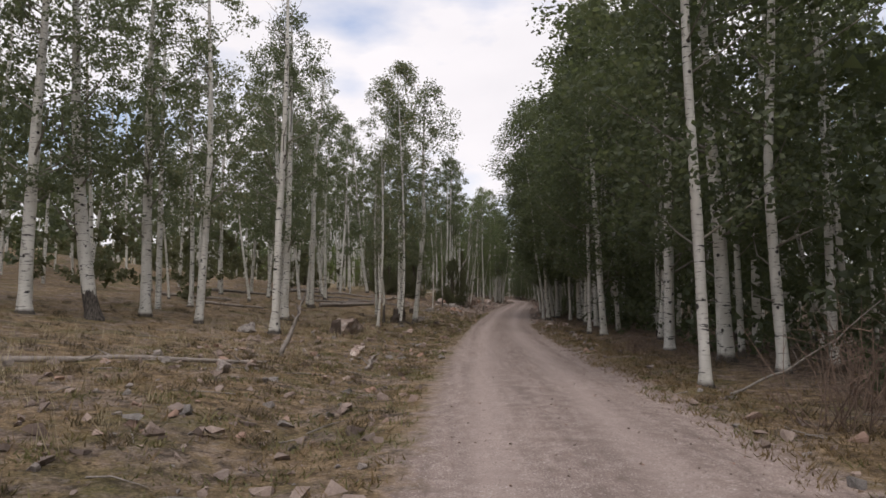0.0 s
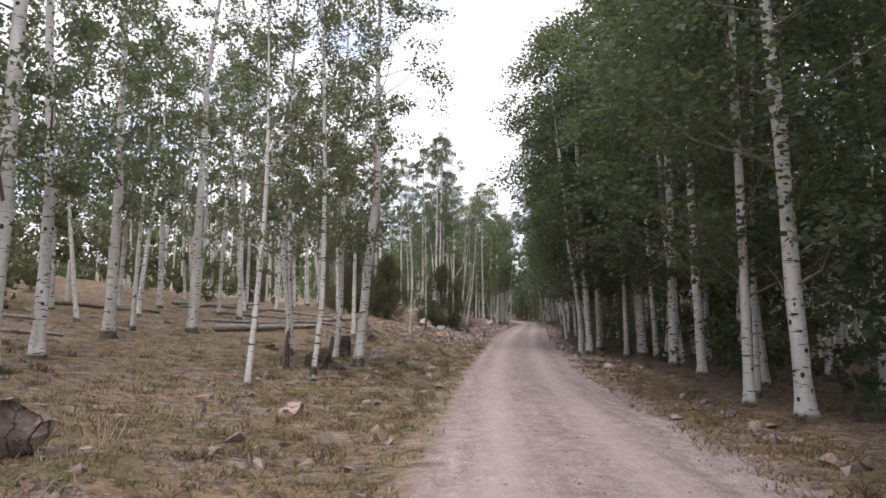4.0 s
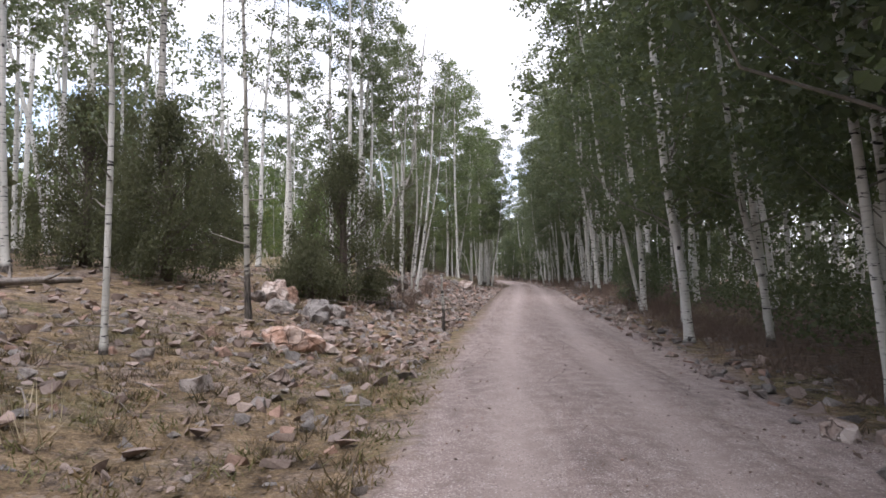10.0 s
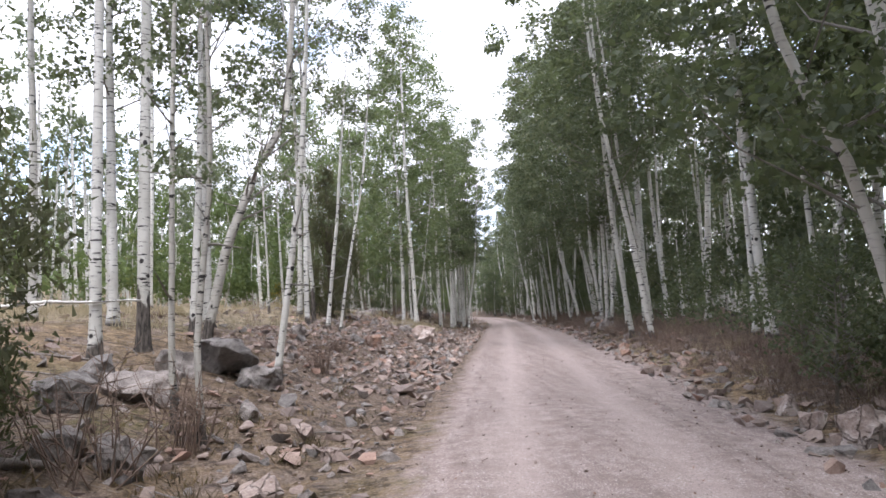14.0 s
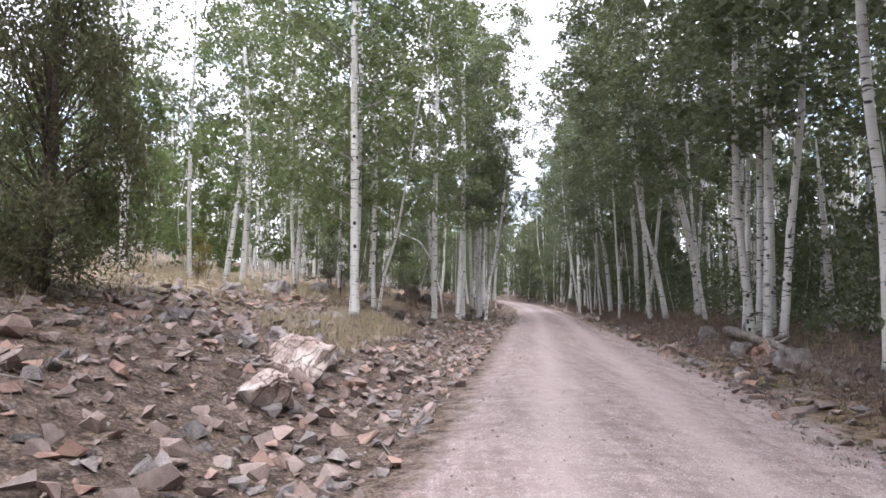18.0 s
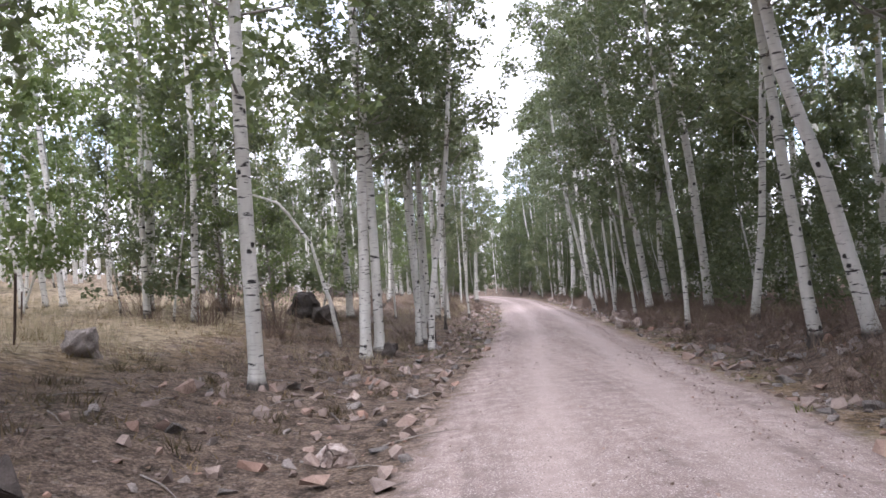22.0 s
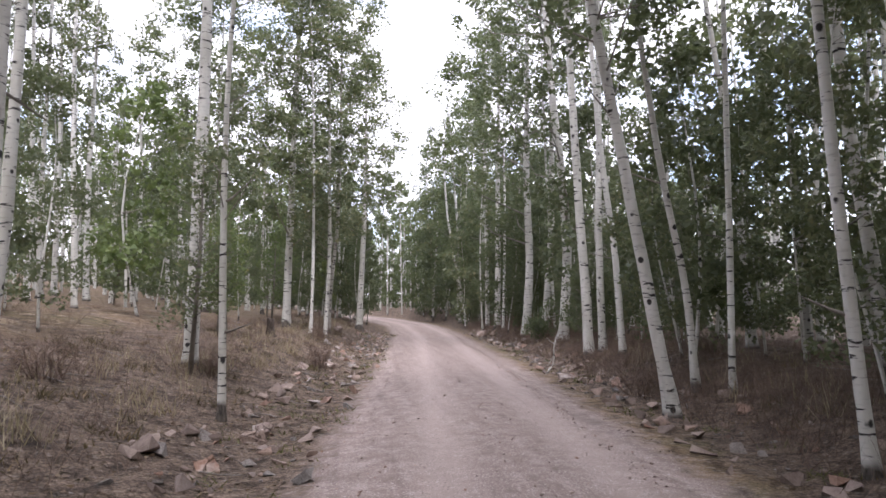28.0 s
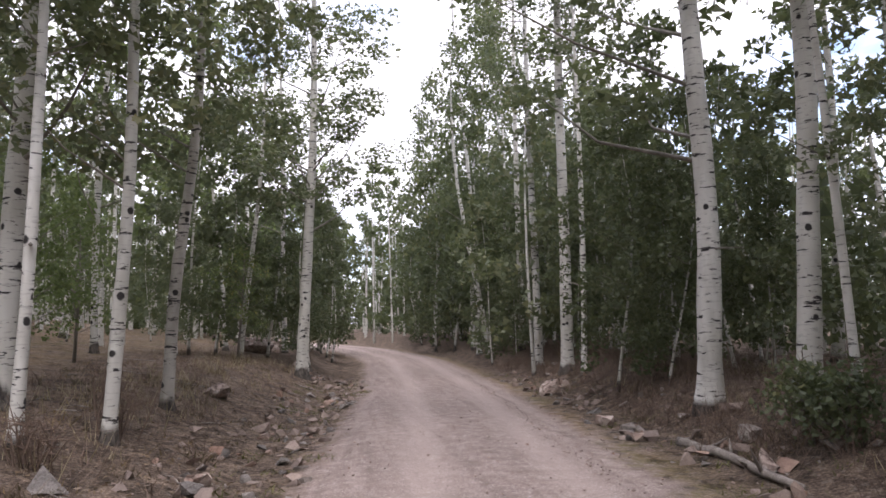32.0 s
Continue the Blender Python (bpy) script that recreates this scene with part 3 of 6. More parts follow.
def trunk_mesh(height, dia, bend, seed, mat, ends, wide=1.0, sides=10, rings=15, stubs=4, swing=None):
    """A trunk with its flared foot, its dead stubs and the limbs that carry the crown."""
    gen = np.random.default_rng(seed)
    z = np.concatenate([[-0.35, 0.0, 0.12, 0.35], np.linspace(0.8, height, rings - 4)])
    phase, wave = gen.uniform(0, 6.3, 2), gen.uniform(0.5, 1.0, 2) * bend
    u = np.clip(z, 0, None) / height
    x = wave[0] * np.sin(phase[0] + 5.0 * u) - wave[0] * math.sin(phase[0])
    y = wave[1] * np.sin(phase[1] + 4.1 * u) - wave[1] * math.sin(phase[1])
    if swing is not None:
        x = x + swing(np.clip(z, 0, None))
    r = 0.5 * dia * (0.12 + 0.88 * (1 - u) ** 0.75) * (1 + 0.42 * np.exp(-np.clip(z, 0, None) / 0.16))
    rr = r[:, None] * (1 + 0.05 * gen.normal(size=(len(z), sides)))
    rr[:4] *= 1 + 0.10 * gen.normal(size=(1, sides))
    core = tube(np.stack([x, y, z], -1), rr, sides)
    pieces = [core]
    for _ in range(stubs):
        k = gen.integers(5, rings - 3)
        turn, c = gen.uniform(0, 6.3), np.array([x[k], y[k], z[k]])
        way = np.array([math.cos(turn), math.sin(turn), gen.uniform(-0.1, 0.5)])
        pieces.append(tube([c, c + way * (r[k] + 0.1), c + way * (r[k] + gen.uniform(0.2, 0.9)) + np.array([0, 0, gen.uniform(-0.1, 0.2)])], [0.028, 0.018, 0.005], 4, False))
    v, f = joined(pieces)
    slots = np.zeros(len(f), int)
    slots[len(core[1]):] = 1
    limbs = []
    for e in sorted(ends, key=lambda q: q[2]):
        e = np.array([e[0] * wide, e[1] * wide, min(e[2], height * 0.97)])
        reach = math.hypot(e[0], e[1])
        fz = max(1.3, e[2] - 0.55 * reach - 0.3)
        foot = np.array([np.interp(fz, z, x), np.interp(fz, z, y), fz])
        q = max(0.007, float(np.interp(fz, z, r)) * 0.27)
        mid = foot + (e - foot) * 0.55 + np.array([0, 0, -0.08 * reach]) + gen.normal(size=3) * 0.06 * reach
        limbs.append(tube([foot, mid, e], [q, q * 0.62, q * 0.2], 4, False))
    return raw_mesh("trunk", v, f, [mat, LIMB], True, slots), limbs


def add_trunk(top, made, single):
    """The trunk with its lowest boughs as pieces of their own, and the thinner branches above."""
    trunk = part("trunk", made[0], top)
    for v, f in made[1][:single]:
        part("limb", raw_mesh("limb", v, f, [LIMB], True), trunk)
    v, f = joined(made[1][single:])
    tagged(part("branchwork", raw_mesh("branchwork", v, f, [LIMB], True), trunk), kind="stuff")


def part(name, mesh, parent, label=""):
    ob = new(name, mesh)
    ob.parent = parent
    return tagged(ob, label)


# near crowns: left trees are open and start high, right ones dense and low, with shade in the leaf colour
OPEN_CROWNS = [crown_kind(16, 3.9, 2.4, 104, 76, 0.105, LEAF, 11 + k, 0.28) for k in range(4)]
DENSE_CROWNS = [crown_kind(16, 2.9, 2.6, 165, 50, 0.119, LEAF_SHADED, 31 + k, 0.30, rounded=True) for k in range(4)]
HIGH_CROWNS = [crown_kind(17, 5.6, 2.4, 104, 76, 0.108, LEAF, 51 + k, 0.235) for k in range(4)]
THIN_CROWNS = [crown_kind(14, 4.5, 1.5, 28, 80, 0.085, LEAF, 61 + k, 0.24) for k in range(2)]
SPARSE_CROWNS = [crown_kind(17, 8.5, 1.7, 36, 95, 0.098, LEAF, 131 + k, 0.235) for k in range(3)]
FULL_CROWNS = [crown_kind(17, 4.2, 2.8, 136, 64, 0.116, LEAF, 121 + k, 0.255) for k in range(4)]
MEADOW_CROWNS = [crown_kind(17, 3.6, 2.7, 130, 62, 0.116, LEAF_FRESH, 171 + k, 0.28) for k in range(3)]
YOUNG_DARK = [crown_kind(8, 0.5, 1.8, 84, 52, 0.13, LEAF_MID, 181 + k, 0.27, 0.6) for k in range(3)]
YOUNG = [crown_kind(7.5, 0.9, 1.5, 52, 36, 0.16, LEAF, 101 + k, 0.24, 0.6) for k in range(3)]
YOUNG_NEAR = [crown_kind(7.0, 0.8, 1.45, 54, 72, 0.105, LEAF, 151 + k, 0.22, 0.6) for k in range(3)]
YOUNG_BRIGHT = [crown_kind(7.0, 0.9, 1.4, 48, 38, 0.155, LEAF_BRIGHT, 111 + k, 0.24, 0.6) for k in range(3)]
WOOD_HIGH = [crown_kind(17, 6.5, 2.1, 56, 44, 0.16, LEAF, 66 + k, 0.3) for k in range(3)]
# lighter crowns of the trees deeper in the wood
WOOD_FULL = [crown_kind(16, 3.0, 2.7, 84, 48, 0.14, LEAF_BRIGHT, 141 + k, 0.3) for k in range(3)]
WOOD_LEFT = [crown_kind(16, 4.8, 2.0, 60, 44, 0.16, LEAF, 71 + k, 0.3) for k in range(4)]
# right-hand wood: shade is put into the leaf colour
WOOD_RIGHT = [crown_kind(16, 2.4, 2.2, 70, 44, 0.17, LEAF_SHADED, 81 + k, 0.34) for k in range(4)]

count = 0


def stem_swing(bends, tall):
    """How far a stem has swung to the side at height z: soft between the given heights, easing off towards the top."""
    zs, xs = [0.0] + [q[1] for q in bends], [0.0] + [q[0] for q in bends]
    slope = (xs[-1] - xs[-2]) / (zs[-1] - zs[-2]) if len(zs) > 1 else 0.0
    top = max(tall, zs[-1] + 2)
    slope = max(-0.2, min(0.2, slope))
    zs.append(top)
    xs.append(xs[-1] + 0.55 * slope * (top - zs[-2]))
    grid = np.linspace(0, top, 121)
    soft = np.exp(-(np.arange(-8, 9) / 4.0) ** 2)
    line = np.convolve(np.pad(np.interp(grid, zs, xs), 8, mode="reflect", reflect_type="odd"), soft / soft.sum(), "valid")
    return lambda z: np.interp(z, grid, line)


def aspen(x, y, dia, bends=(), bare=False, thin=False, sparse=False, dark=False, foot=False, dead=False, height=0.0, crown=None):
    """An aspen with its own trunk: bends are (metres to the side, height) along the stem."""
    global count
    count += 1
    gen = np.random.default_rng(1000 + count)
    right = x > float(axis_x(y))
    tall = height or (gen.uniform(17, 20.5) if right else gen.uniform(15, 19)) * min(1.0, 0.66 + dia * 1.3)
    tall *= 1.0 if height else float(np.interp(y, [90, 105], [1.0, 1.1]))
    if thin or dead:
        tall *= 0.72
    if crown is None:
        crown = (THIN_CROWNS if thin or bare else SPARSE_CROWNS if sparse or (right and (y > 136 or 94 < y < 114) and gen.uniform() < (0.72 if y > 136 else 0.5))
                 else DENSE_CROWNS if right and y < 84 else MEADOW_CROWNS if not right and 98 < y < 119
                 else SPARSE_CROWNS if not right and 128 < y < 148 and gen.uniform() < 0.6 else FULL_CROWNS if gen.uniform() < ((0.25 if y < 112 else 0.5) if right else 0.35) and y > 88
                 else HIGH_CROWNS if y > 62 else OPEN_CROWNS)
    top = new("aspen_tree")
    top.matrix_basis = Matrix.Translation((x, y, on_ground(x, y)))
    mesh, ends, size = crown[count % len(crown)]
    up = tall / size
    wide = (1.18 if right else 1.0) * float(np.interp(y, [84, 96, 126, 150], [1.22, 1.42, 1.3, 1.1] if right else [1.0, 1.34, 1.3, 1.2])) * gen.uniform(0.85, 1.12) * min(1.15, 0.68 + dia * 1.2)
    swing = stem_swing(bends, tall)
    tilt = math.atan(float(swing(0.62 * tall)) / (0.62 * tall))
    turn = Euler((0, tilt, 0)).to_matrix()
    tips = np.array([tuple(turn @ Vector((e[0] * wide, e[1] * wide, e[2] * up))) for e in ends[:26]])
    mat = BARK_DARK if dark or dead else BARK_FOOT if foot else BARK
    add_trunk(top, trunk_mesh(tall, dia, gen.uniform(0.03, 0.16), 2000 + count, mat, tips, 1.0, 12, 26, 4, swing), 6)
    if not (bare or dead):
        leafy = part("crown", mesh, top)
        leafy.matrix_basis = turn.to_4x4() @ Matrix.Diagonal((wide, wide, up, 1))
    label = ("leaning dead grey aspen trunk without leaves" if dead else "leafless dead aspen with a pale bare top" if bare
             else "slender aspen with dark scarred bark and sparse leaves" if thin and dark else "slender pale aspen with sparse leaves" if thin
             else "white-barked aspen with a blackened foot and sparse leaves" if foot and sparse else "white-barked aspen with a blackened rough foot" if foot
             else "tall white-barked aspen with a sparse high crown" if sparse
             else "tall white-barked aspen with dense dark green leaves" if right else "tall white-barked aspen with black knots and green leaves")
    if abs(tilt) > 0.09 and not dead:
        label = label.replace("tall", "leaning")
    return tagged(top, label, "tree", "aspens along the road")


def wood_kind(kind, dia, seed, name):
    top = new("young_aspen" if dia < 0.12 else "aspen_tree")
    add_trunk(top, trunk_mesh(kind[2], dia, 0.3, seed, BARK, kind[1][:12], 1.0, 8, 11, 2), 0)
    part("crown", kind[0], top)
    return tagged(top, name, "tree", "young aspens at the wood edge" if dia < 0.12 else "aspens in the wood")


taken = []

# the trees that stand along the road: x, y, thickness, and how far the stem has swung sideways at some heights
aspen(5.21, 12.99, 0.23, ((-0.03, 2.6), (-0.15, 6.7)))
aspen(7.64, 14.65, 0.25, ((-0.17, 2.3), (-0.29, 4.6), (-0.10, 8.6)))
aspen(7.53, 17.42, 0.39, ((0.03, 2.9), (-0.08, 6.7)))
aspen(-13.35, 20.73, 0.42, ((0.09, 4.7), (0.20, 10.3)))
aspen(-12.00, 22.32, 0.47, ((-0.38, 2.2), (-0.98, 7.2), (-1.25, 11.3)), foot=True)
aspen(7.85, 22.61, 0.36, ((0.01, 4.3),))
aspen(-6.18, 23.99, 0.31, ((0.03, 4.0), (0.12, 8.3), (0.15, 12.7)), bare=True)
aspen(-9.60, 25.60, 0.33, ((0.01, 6.1), (-0.03, 11.9)))
aspen(-11.88, 25.93, 0.42, ((-0.01, 5.9), (-0.01, 9.4)))
aspen(8.09, 32.79, 0.34, ((-0.12, 2.4), (-0.16, 4.8), (-0.24, 8.1)))
aspen(-8.11, 33.10, 0.39, ((0.12, 2.9), (0.13, 7.1), (0.13, 10.5)))
aspen(7.74, 34.38, 0.22, ((0.02, 2.5),))
aspen(19.75, 34.65, 0.42, ((0.20, 5.8), (-0.19, 11.1)))
aspen(-3.55, 35.49, 0.15, ((0.10, 4.4),), thin=True)
aspen(8.77, 36.09, 0.15, ((0.09, 2.9),))
aspen(-9.26, 36.66, 0.32, ((0.01, 4.1), (-0.24, 8.1)))
aspen(-2.51, 37.96, 0.15, ((0.11, 1.2), (0.16, 2.5), (0.13, 3.2)), foot=True)
aspen(-3.60, 39.51, 0.16, ((0.09, 1.7), (-0.05, 2.9), (-0.03, 4.5)), foot=True)
aspen(-1.83, 42.39, 0.34, ((0.17, 2.1), (0.36, 4.4), (0.61, 5.7), (0.66, 7.9)), foot=True)
aspen(10.11, 42.80, 0.33, ((-0.06, 2.2), (-0.14, 5.0), (-0.19, 8.5)))
aspen(-10.69, 42.97, 0.39, ((0.01, 4.7), (-0.05, 6.5)))
aspen(-4.47, 43.70, 0.21, ((0.01, 5.3),), thin=True)
aspen(14.52, 44.48, 0.24, ((0.21, 4.8),))
aspen(-3.06, 45.17, 0.23, ((0.16, 1.5), (0.16, 4.0), (0.11, 8.0)), foot=True)
aspen(9.98, 45.21, 0.37, ((-0.02, 5.5), (-0.09, 9.0)))
aspen(15.84, 45.90, 0.30, ((0.62, 12.5),))
aspen(19.34, 46.46, 0.35, ((0.45, 5.6),))
aspen(-21.18, 46.72, 0.42, ((0.02, 7.1), (0.00, 11.5)), sparse=True)
aspen(-9.85, 48.42, 0.41, ((0.06, 5.3), (0.12, 11.4), (0.68, 16.1)), sparse=True)
aspen(-17.23, 50.33, 0.29, ((0.04, 5.4),))
aspen(12.38, 52.56, 0.47, ((0.39, 4.6), (1.05, 11.8)))
aspen(13.71, 52.90, 0.25, ((0.23, 4.7),))
aspen(10.36, 52.91, 0.23, ((-0.13, 3.7), (-0.24, 5.6)))
aspen(11.17, 52.95, 0.50, ((-0.13, 3.7), (-0.02, 7.7), (0.29, 9.8)))
aspen(8.71, 53.77, 0.34, ((-0.14, 2.5), (-0.20, 4.5)))
aspen(8.41, 54.49, 0.24, ((-0.10, 2.2), (-0.39, 3.6), (-0.67, 5.5)))
aspen(-3.80, 55.81, 0.24, ((-0.11, 4.5),))
aspen(10.11, 57.30, 0.38, ((-0.08, 3.9), (-0.13, 5.8)))
aspen(-12.05, 58.20, 0.20, ((0.06, 3.1),), sparse=True)
aspen(9.84, 58.27, 0.26, ((-0.39, 3.3), (-0.70, 5.0)))
aspen(9.78, 59.93, 0.14, ((-0.23, 3.1), (-0.55, 6.2)))
aspen(10.23, 60.22, 0.14, ((-0.24, 3.1), (-0.51, 5.6)))
aspen(11.10, 61.01, 0.21, ((-0.12, 3.2), (-0.11, 7.8)))
aspen(11.55, 61.46, 0.27, ((0.77, 3.2), (2.07, 6.6)), dead=True)
aspen(-1.00, 61.82, 0.11, ((-0.02, 4.1), (-0.20, 7.1)), thin=True)
aspen(20.59, 62.64, 0.31, ((0.13, 7.4),))
aspen(-11.92, 63.16, 0.23, ((0.11, 3.6),), sparse=True)
aspen(-10.21, 64.14, 0.24, ((0.15, 4.3),), sparse=True)
aspen(11.37, 65.73, 0.16, ((-0.19, 1.9), (-0.50, 2.8)))
aspen(-15.29, 65.78, 0.25, ((0.09, 3.9),), sparse=True)
aspen(-0.03, 66.26, 0.14, ((-0.06, 4.9), (-0.27, 9.3)), thin=True, dark=True)
aspen(10.07, 66.96, 0.22, ((-0.11, 1.8), (-0.31, 3.0), (-0.39, 3.7)))
aspen(-15.07, 67.10, 0.26, ((0.11, 4.1),), sparse=True)
aspen(-6.68, 68.37, 0.24, ((-0.04, 3.1), (-0.07, 7.9)), sparse=True)
aspen(11.49, 70.67, 0.20, ((-0.10, 2.1), (-0.21, 3.3)))
aspen(-8.25, 70.85, 0.32, ((-0.66, 3.8),))
aspen(-4.44, 71.81, 0.30, ((0.16, 4.7), (0.29, 9.2)), sparse=True, dark=True)
aspen(-7.42, 72.50, 0.22, ((-0.10, 5.7), (-0.14, 11.5)), sparse=True)
aspen(11.94, 75.58, 0.24, ((-0.03, 1.8), (-0.15, 3.9), (-0.30, 5.0)))
aspen(12.03, 76.04, 0.15, ((-0.46, 1.8), (-0.76, 3.4), (-1.20, 3.9), (-1.54, 5.1)))
aspen(-12.51, 76.85, 0.19, ((-0.23, 8.9),), sparse=True)
aspen(3.37, 77.30, 0.09, ((-0.11, 1.3), (-0.05, 2.2), (0.03, 3.5), (0.03, 5.9)), thin=True, dark=True)
aspen(3.00, 77.40, 0.09, ((-0.01, 1.1), (0.09, 3.4), (0.20, 5.8)), thin=True, dark=True)
aspen(-12.67, 78.34, 0.22, ((-0.08, 7.9),), sparse=True)
aspen(-12.49, 80.42, 0.24, ((-0.77, 5.0), (-2.37, 10.7)), sparse=True)
aspen(-16.33, 80.62, 0.24, ((0.16, 8.3),), sparse=True)
aspen(0.44, 80.81, 0.21, ((0.02, 2.4), (0.05, 6.7)), sparse=True, foot=True)
aspen(3.43, 81.90, 0.15, ((0.34, 2.4), (0.53, 4.0)), thin=True)
aspen(0.81, 82.00, 0.25, ((0.08, 3.7), (0.17, 7.2)), sparse=True, foot=True)
aspen(-4.38, 84.11, 0.24, ((0.26, 6.9), (0.84, 13.6)), sparse=True)
aspen(16.86, 84.23, 0.17, ((-0.05, 3.8),))
aspen(-0.80, 84.38, 0.24, ((0.05, 8.8), (0.03, 14.6)))
aspen(0.92, 84.65, 0.19, ((0.12, 4.1), (0.26, 8.4)), sparse=True, foot=True)
aspen(1.18, 84.83, 0.25, ((0.52, 2.3), (1.54, 4.6), (2.12, 5.3)), dead=True)
aspen(16.74, 84.91, 0.16, ((-0.15, 3.2),))
aspen(-3.09, 85.18, 0.22, ((0.07, 3.8), (0.12, 8.2)), sparse=True)
aspen(15.97, 86.10, 0.27, ((-0.22, 2.0), (-0.29, 4.4)))
aspen(15.97, 86.91, 0.18, ((0.11, 3.1),))
aspen(0.55, 87.14, 0.29, ((0.00, 6.0), (0.53, 15.1)))
aspen(-7.36, 87.40, 0.28, ((0.13, 4.0),), sparse=True)
aspen(14.47, 90.90, 0.22, ((-0.46, 4.0), (-0.88, 6.3), (-1.14, 8.1)))
aspen(3.13, 92.87, 0.15, ((0.57, 4.0),), thin=True)
aspen(3.57, 93.04, 0.11, ((0.26, 1.8), (0.55, 3.3), (1.04, 5.7)), sparse=True)
aspen(2.34, 93.28, 0.20, ((-0.03, 1.7), (-0.00, 4.1), (-0.02, 5.5)), sparse=True, foot=True)
aspen(14.66, 93.40, 0.20, ((-0.35, 3.9), (-0.46, 5.2)))
aspen(2.50, 93.93, 0.16, ((-0.09, 1.8), (-0.24, 3.7)), sparse=True, foot=True)
aspen(16.18, 95.34, 0.21, ((-0.11, 2.4), (-0.34, 4.1), (-0.81, 7.6)))
aspen(0.50, 95.44, 0.09, ((0.05, 3.5),), sparse=True)
aspen(1.67, 95.75, 0.22, ((0.04, 1.8), (0.10, 3.5), (0.12, 6.4)), sparse=True)
aspen(17.45, 96.85, 0.14, ((0.12, 3.7),))
aspen(16.39, 96.86, 0.11, ((0.10, 2.9),))
aspen(18.16, 98.28, 0.22, ((-0.42, 5.8),))
aspen(16.21, 98.39, 0.20, ((-0.06, 3.0), (-0.27, 4.4), (-0.45, 7.8)))
aspen(17.89, 100.35, 0.31, ((-0.02, 3.0), (0.04, 6.7)))
aspen(-7.07, 102.70, 0.39, ((0.14, 7.3), (0.29, 18.2)), sparse=True)
aspen(17.09, 103.38, 0.20, ((0.24, 2.9), (0.60, 5.5)))
aspen(17.09, 104.15, 0.23, ((0.03, 3.2), (0.10, 7.0)))
aspen(6.58, 104.60, 0.24, ((-0.02, 3.6), (-0.09, 7.0)))
aspen(17.01, 104.72, 0.22, ((-0.34, 3.9), (-0.33, 7.4)))
aspen(17.69, 104.97, 0.14, ((0.01, 3.1),))
aspen(17.44, 105.29, 0.18, ((-0.01, 4.2),))
aspen(17.27, 105.74, 0.15, ((0.06, 1.7), (0.17, 4.1)))
aspen(5.85, 109.81, 0.24, ((0.02, 1.6), (0.05, 3.1), (0.01, 4.6)))
aspen(6.60, 110.96, 0.11, ((0.19, 1.5), (0.46, 2.2), (0.65, 3.1)))
aspen(6.40, 111.21, 0.16, ((-0.10, 1.8), (-0.07, 4.0), (-0.13, 5.4)))
aspen(18.45, 111.23, 0.14, ((-0.23, 1.7),))
aspen(20.16, 111.50, 0.35, ((-0.11, 1.6), (-0.19, 4.2), (-0.16, 8.6)))
aspen(3.15, 112.80, 0.16, ((-0.16, 2.8),))
aspen(19.72, 115.00, 0.33, ((-0.24, 2.7), (-1.13, 6.8), (-1.65, 8.9)))
aspen(18.78, 116.30, 0.25, ((-0.55, 3.0), (-1.02, 4.3)))
aspen(8.55, 116.60, 0.27, ((-0.10, 6.6),))
aspen(18.40, 117.30, 0.22, ((-0.26, 3.3),))
aspen(19.67, 122.10, 0.20, ((0.48, 2.4),))
aspen(9.75, 122.20, 0.30, ((0.09, 5.2), (0.00, 10.0)))
aspen(10.03, 123.20, 0.27, ((0.04, 3.3), (0.01, 5.6), (-0.09, 8.1)))
aspen(11.38, 124.79, 0.18, ((0.12, 1.9), (0.41, 3.6), (0.67, 5.4)))
aspen(19.04, 124.85, 0.15, ((0.01, 2.2), (-0.08, 3.4)))
aspen(11.01, 125.87, 0.18, ((0.07, 3.4), (0.06, 5.8)))
aspen(11.17, 126.22, 0.16, ((0.04, 2.6), (0.14, 5.1)))
aspen(21.07, 128.05, 0.32, ((-0.11, 2.3), (-0.29, 5.6), (-0.57, 9.7)))
aspen(-3.30, 129.34, 0.22, ((-0.73, 6.8),), sparse=True)
aspen(-2.69, 129.64, 0.22, ((-0.72, 6.8),), sparse=True)
aspen(-2.19, 129.91, 0.23, ((-0.72, 6.9),), sparse=True)
aspen(10.93, 130.92, 0.24, ((-0.07, 2.4), (-0.09, 4.5)))
aspen(8.25, 131.12, 0.28, ((-0.04, 2.3), (-0.14, 4.8)))
aspen(11.27, 131.38, 0.26, ((0.04, 2.5), (0.07, 4.8)))
aspen(11.92, 132.29, 0.12, ((0.06, 1.4), (0.16, 2.5), (0.21, 4.3)), thin=True, dark=True)
aspen(19.92, 132.72, 0.13, ((-0.15, 1.7),))
aspen(9.86, 133.35, 0.09, ((-0.07, 2.3),), thin=True)
aspen(21.77, 133.90, 0.27, ((-0.24, 1.7), (-0.13, 4.2)))
aspen(20.99, 134.10, 0.33, ((-0.31, 3.3), (-0.89, 6.8)))
aspen(11.66, 136.36, 0.27, ((-0.07, 3.0),))
aspen(21.25, 137.22, 0.13, ((-0.13, 1.5), (-0.38, 2.6)))
aspen(20.42, 137.60, 0.14, ((-0.19, 2.9), (-0.33, 5.2)))
aspen(12.13, 137.74, 0.25, ((0.04, 3.3), (0.19, 7.9)))
aspen(10.94, 137.98, 0.15, ((-0.26, 2.6),))
aspen(20.39, 141.60, 0.21, ((-0.68, 4.5), (-1.15, 7.4), (-1.41, 10.2)))
aspen(13.40, 141.70, 0.12, ((0.24, 8.6),), thin=True)
aspen(21.66, 141.94, 0.12, ((0.04, 1.9),))
aspen(21.32, 142.48, 0.14, ((-0.11, 2.0), (-0.42, 3.6)))
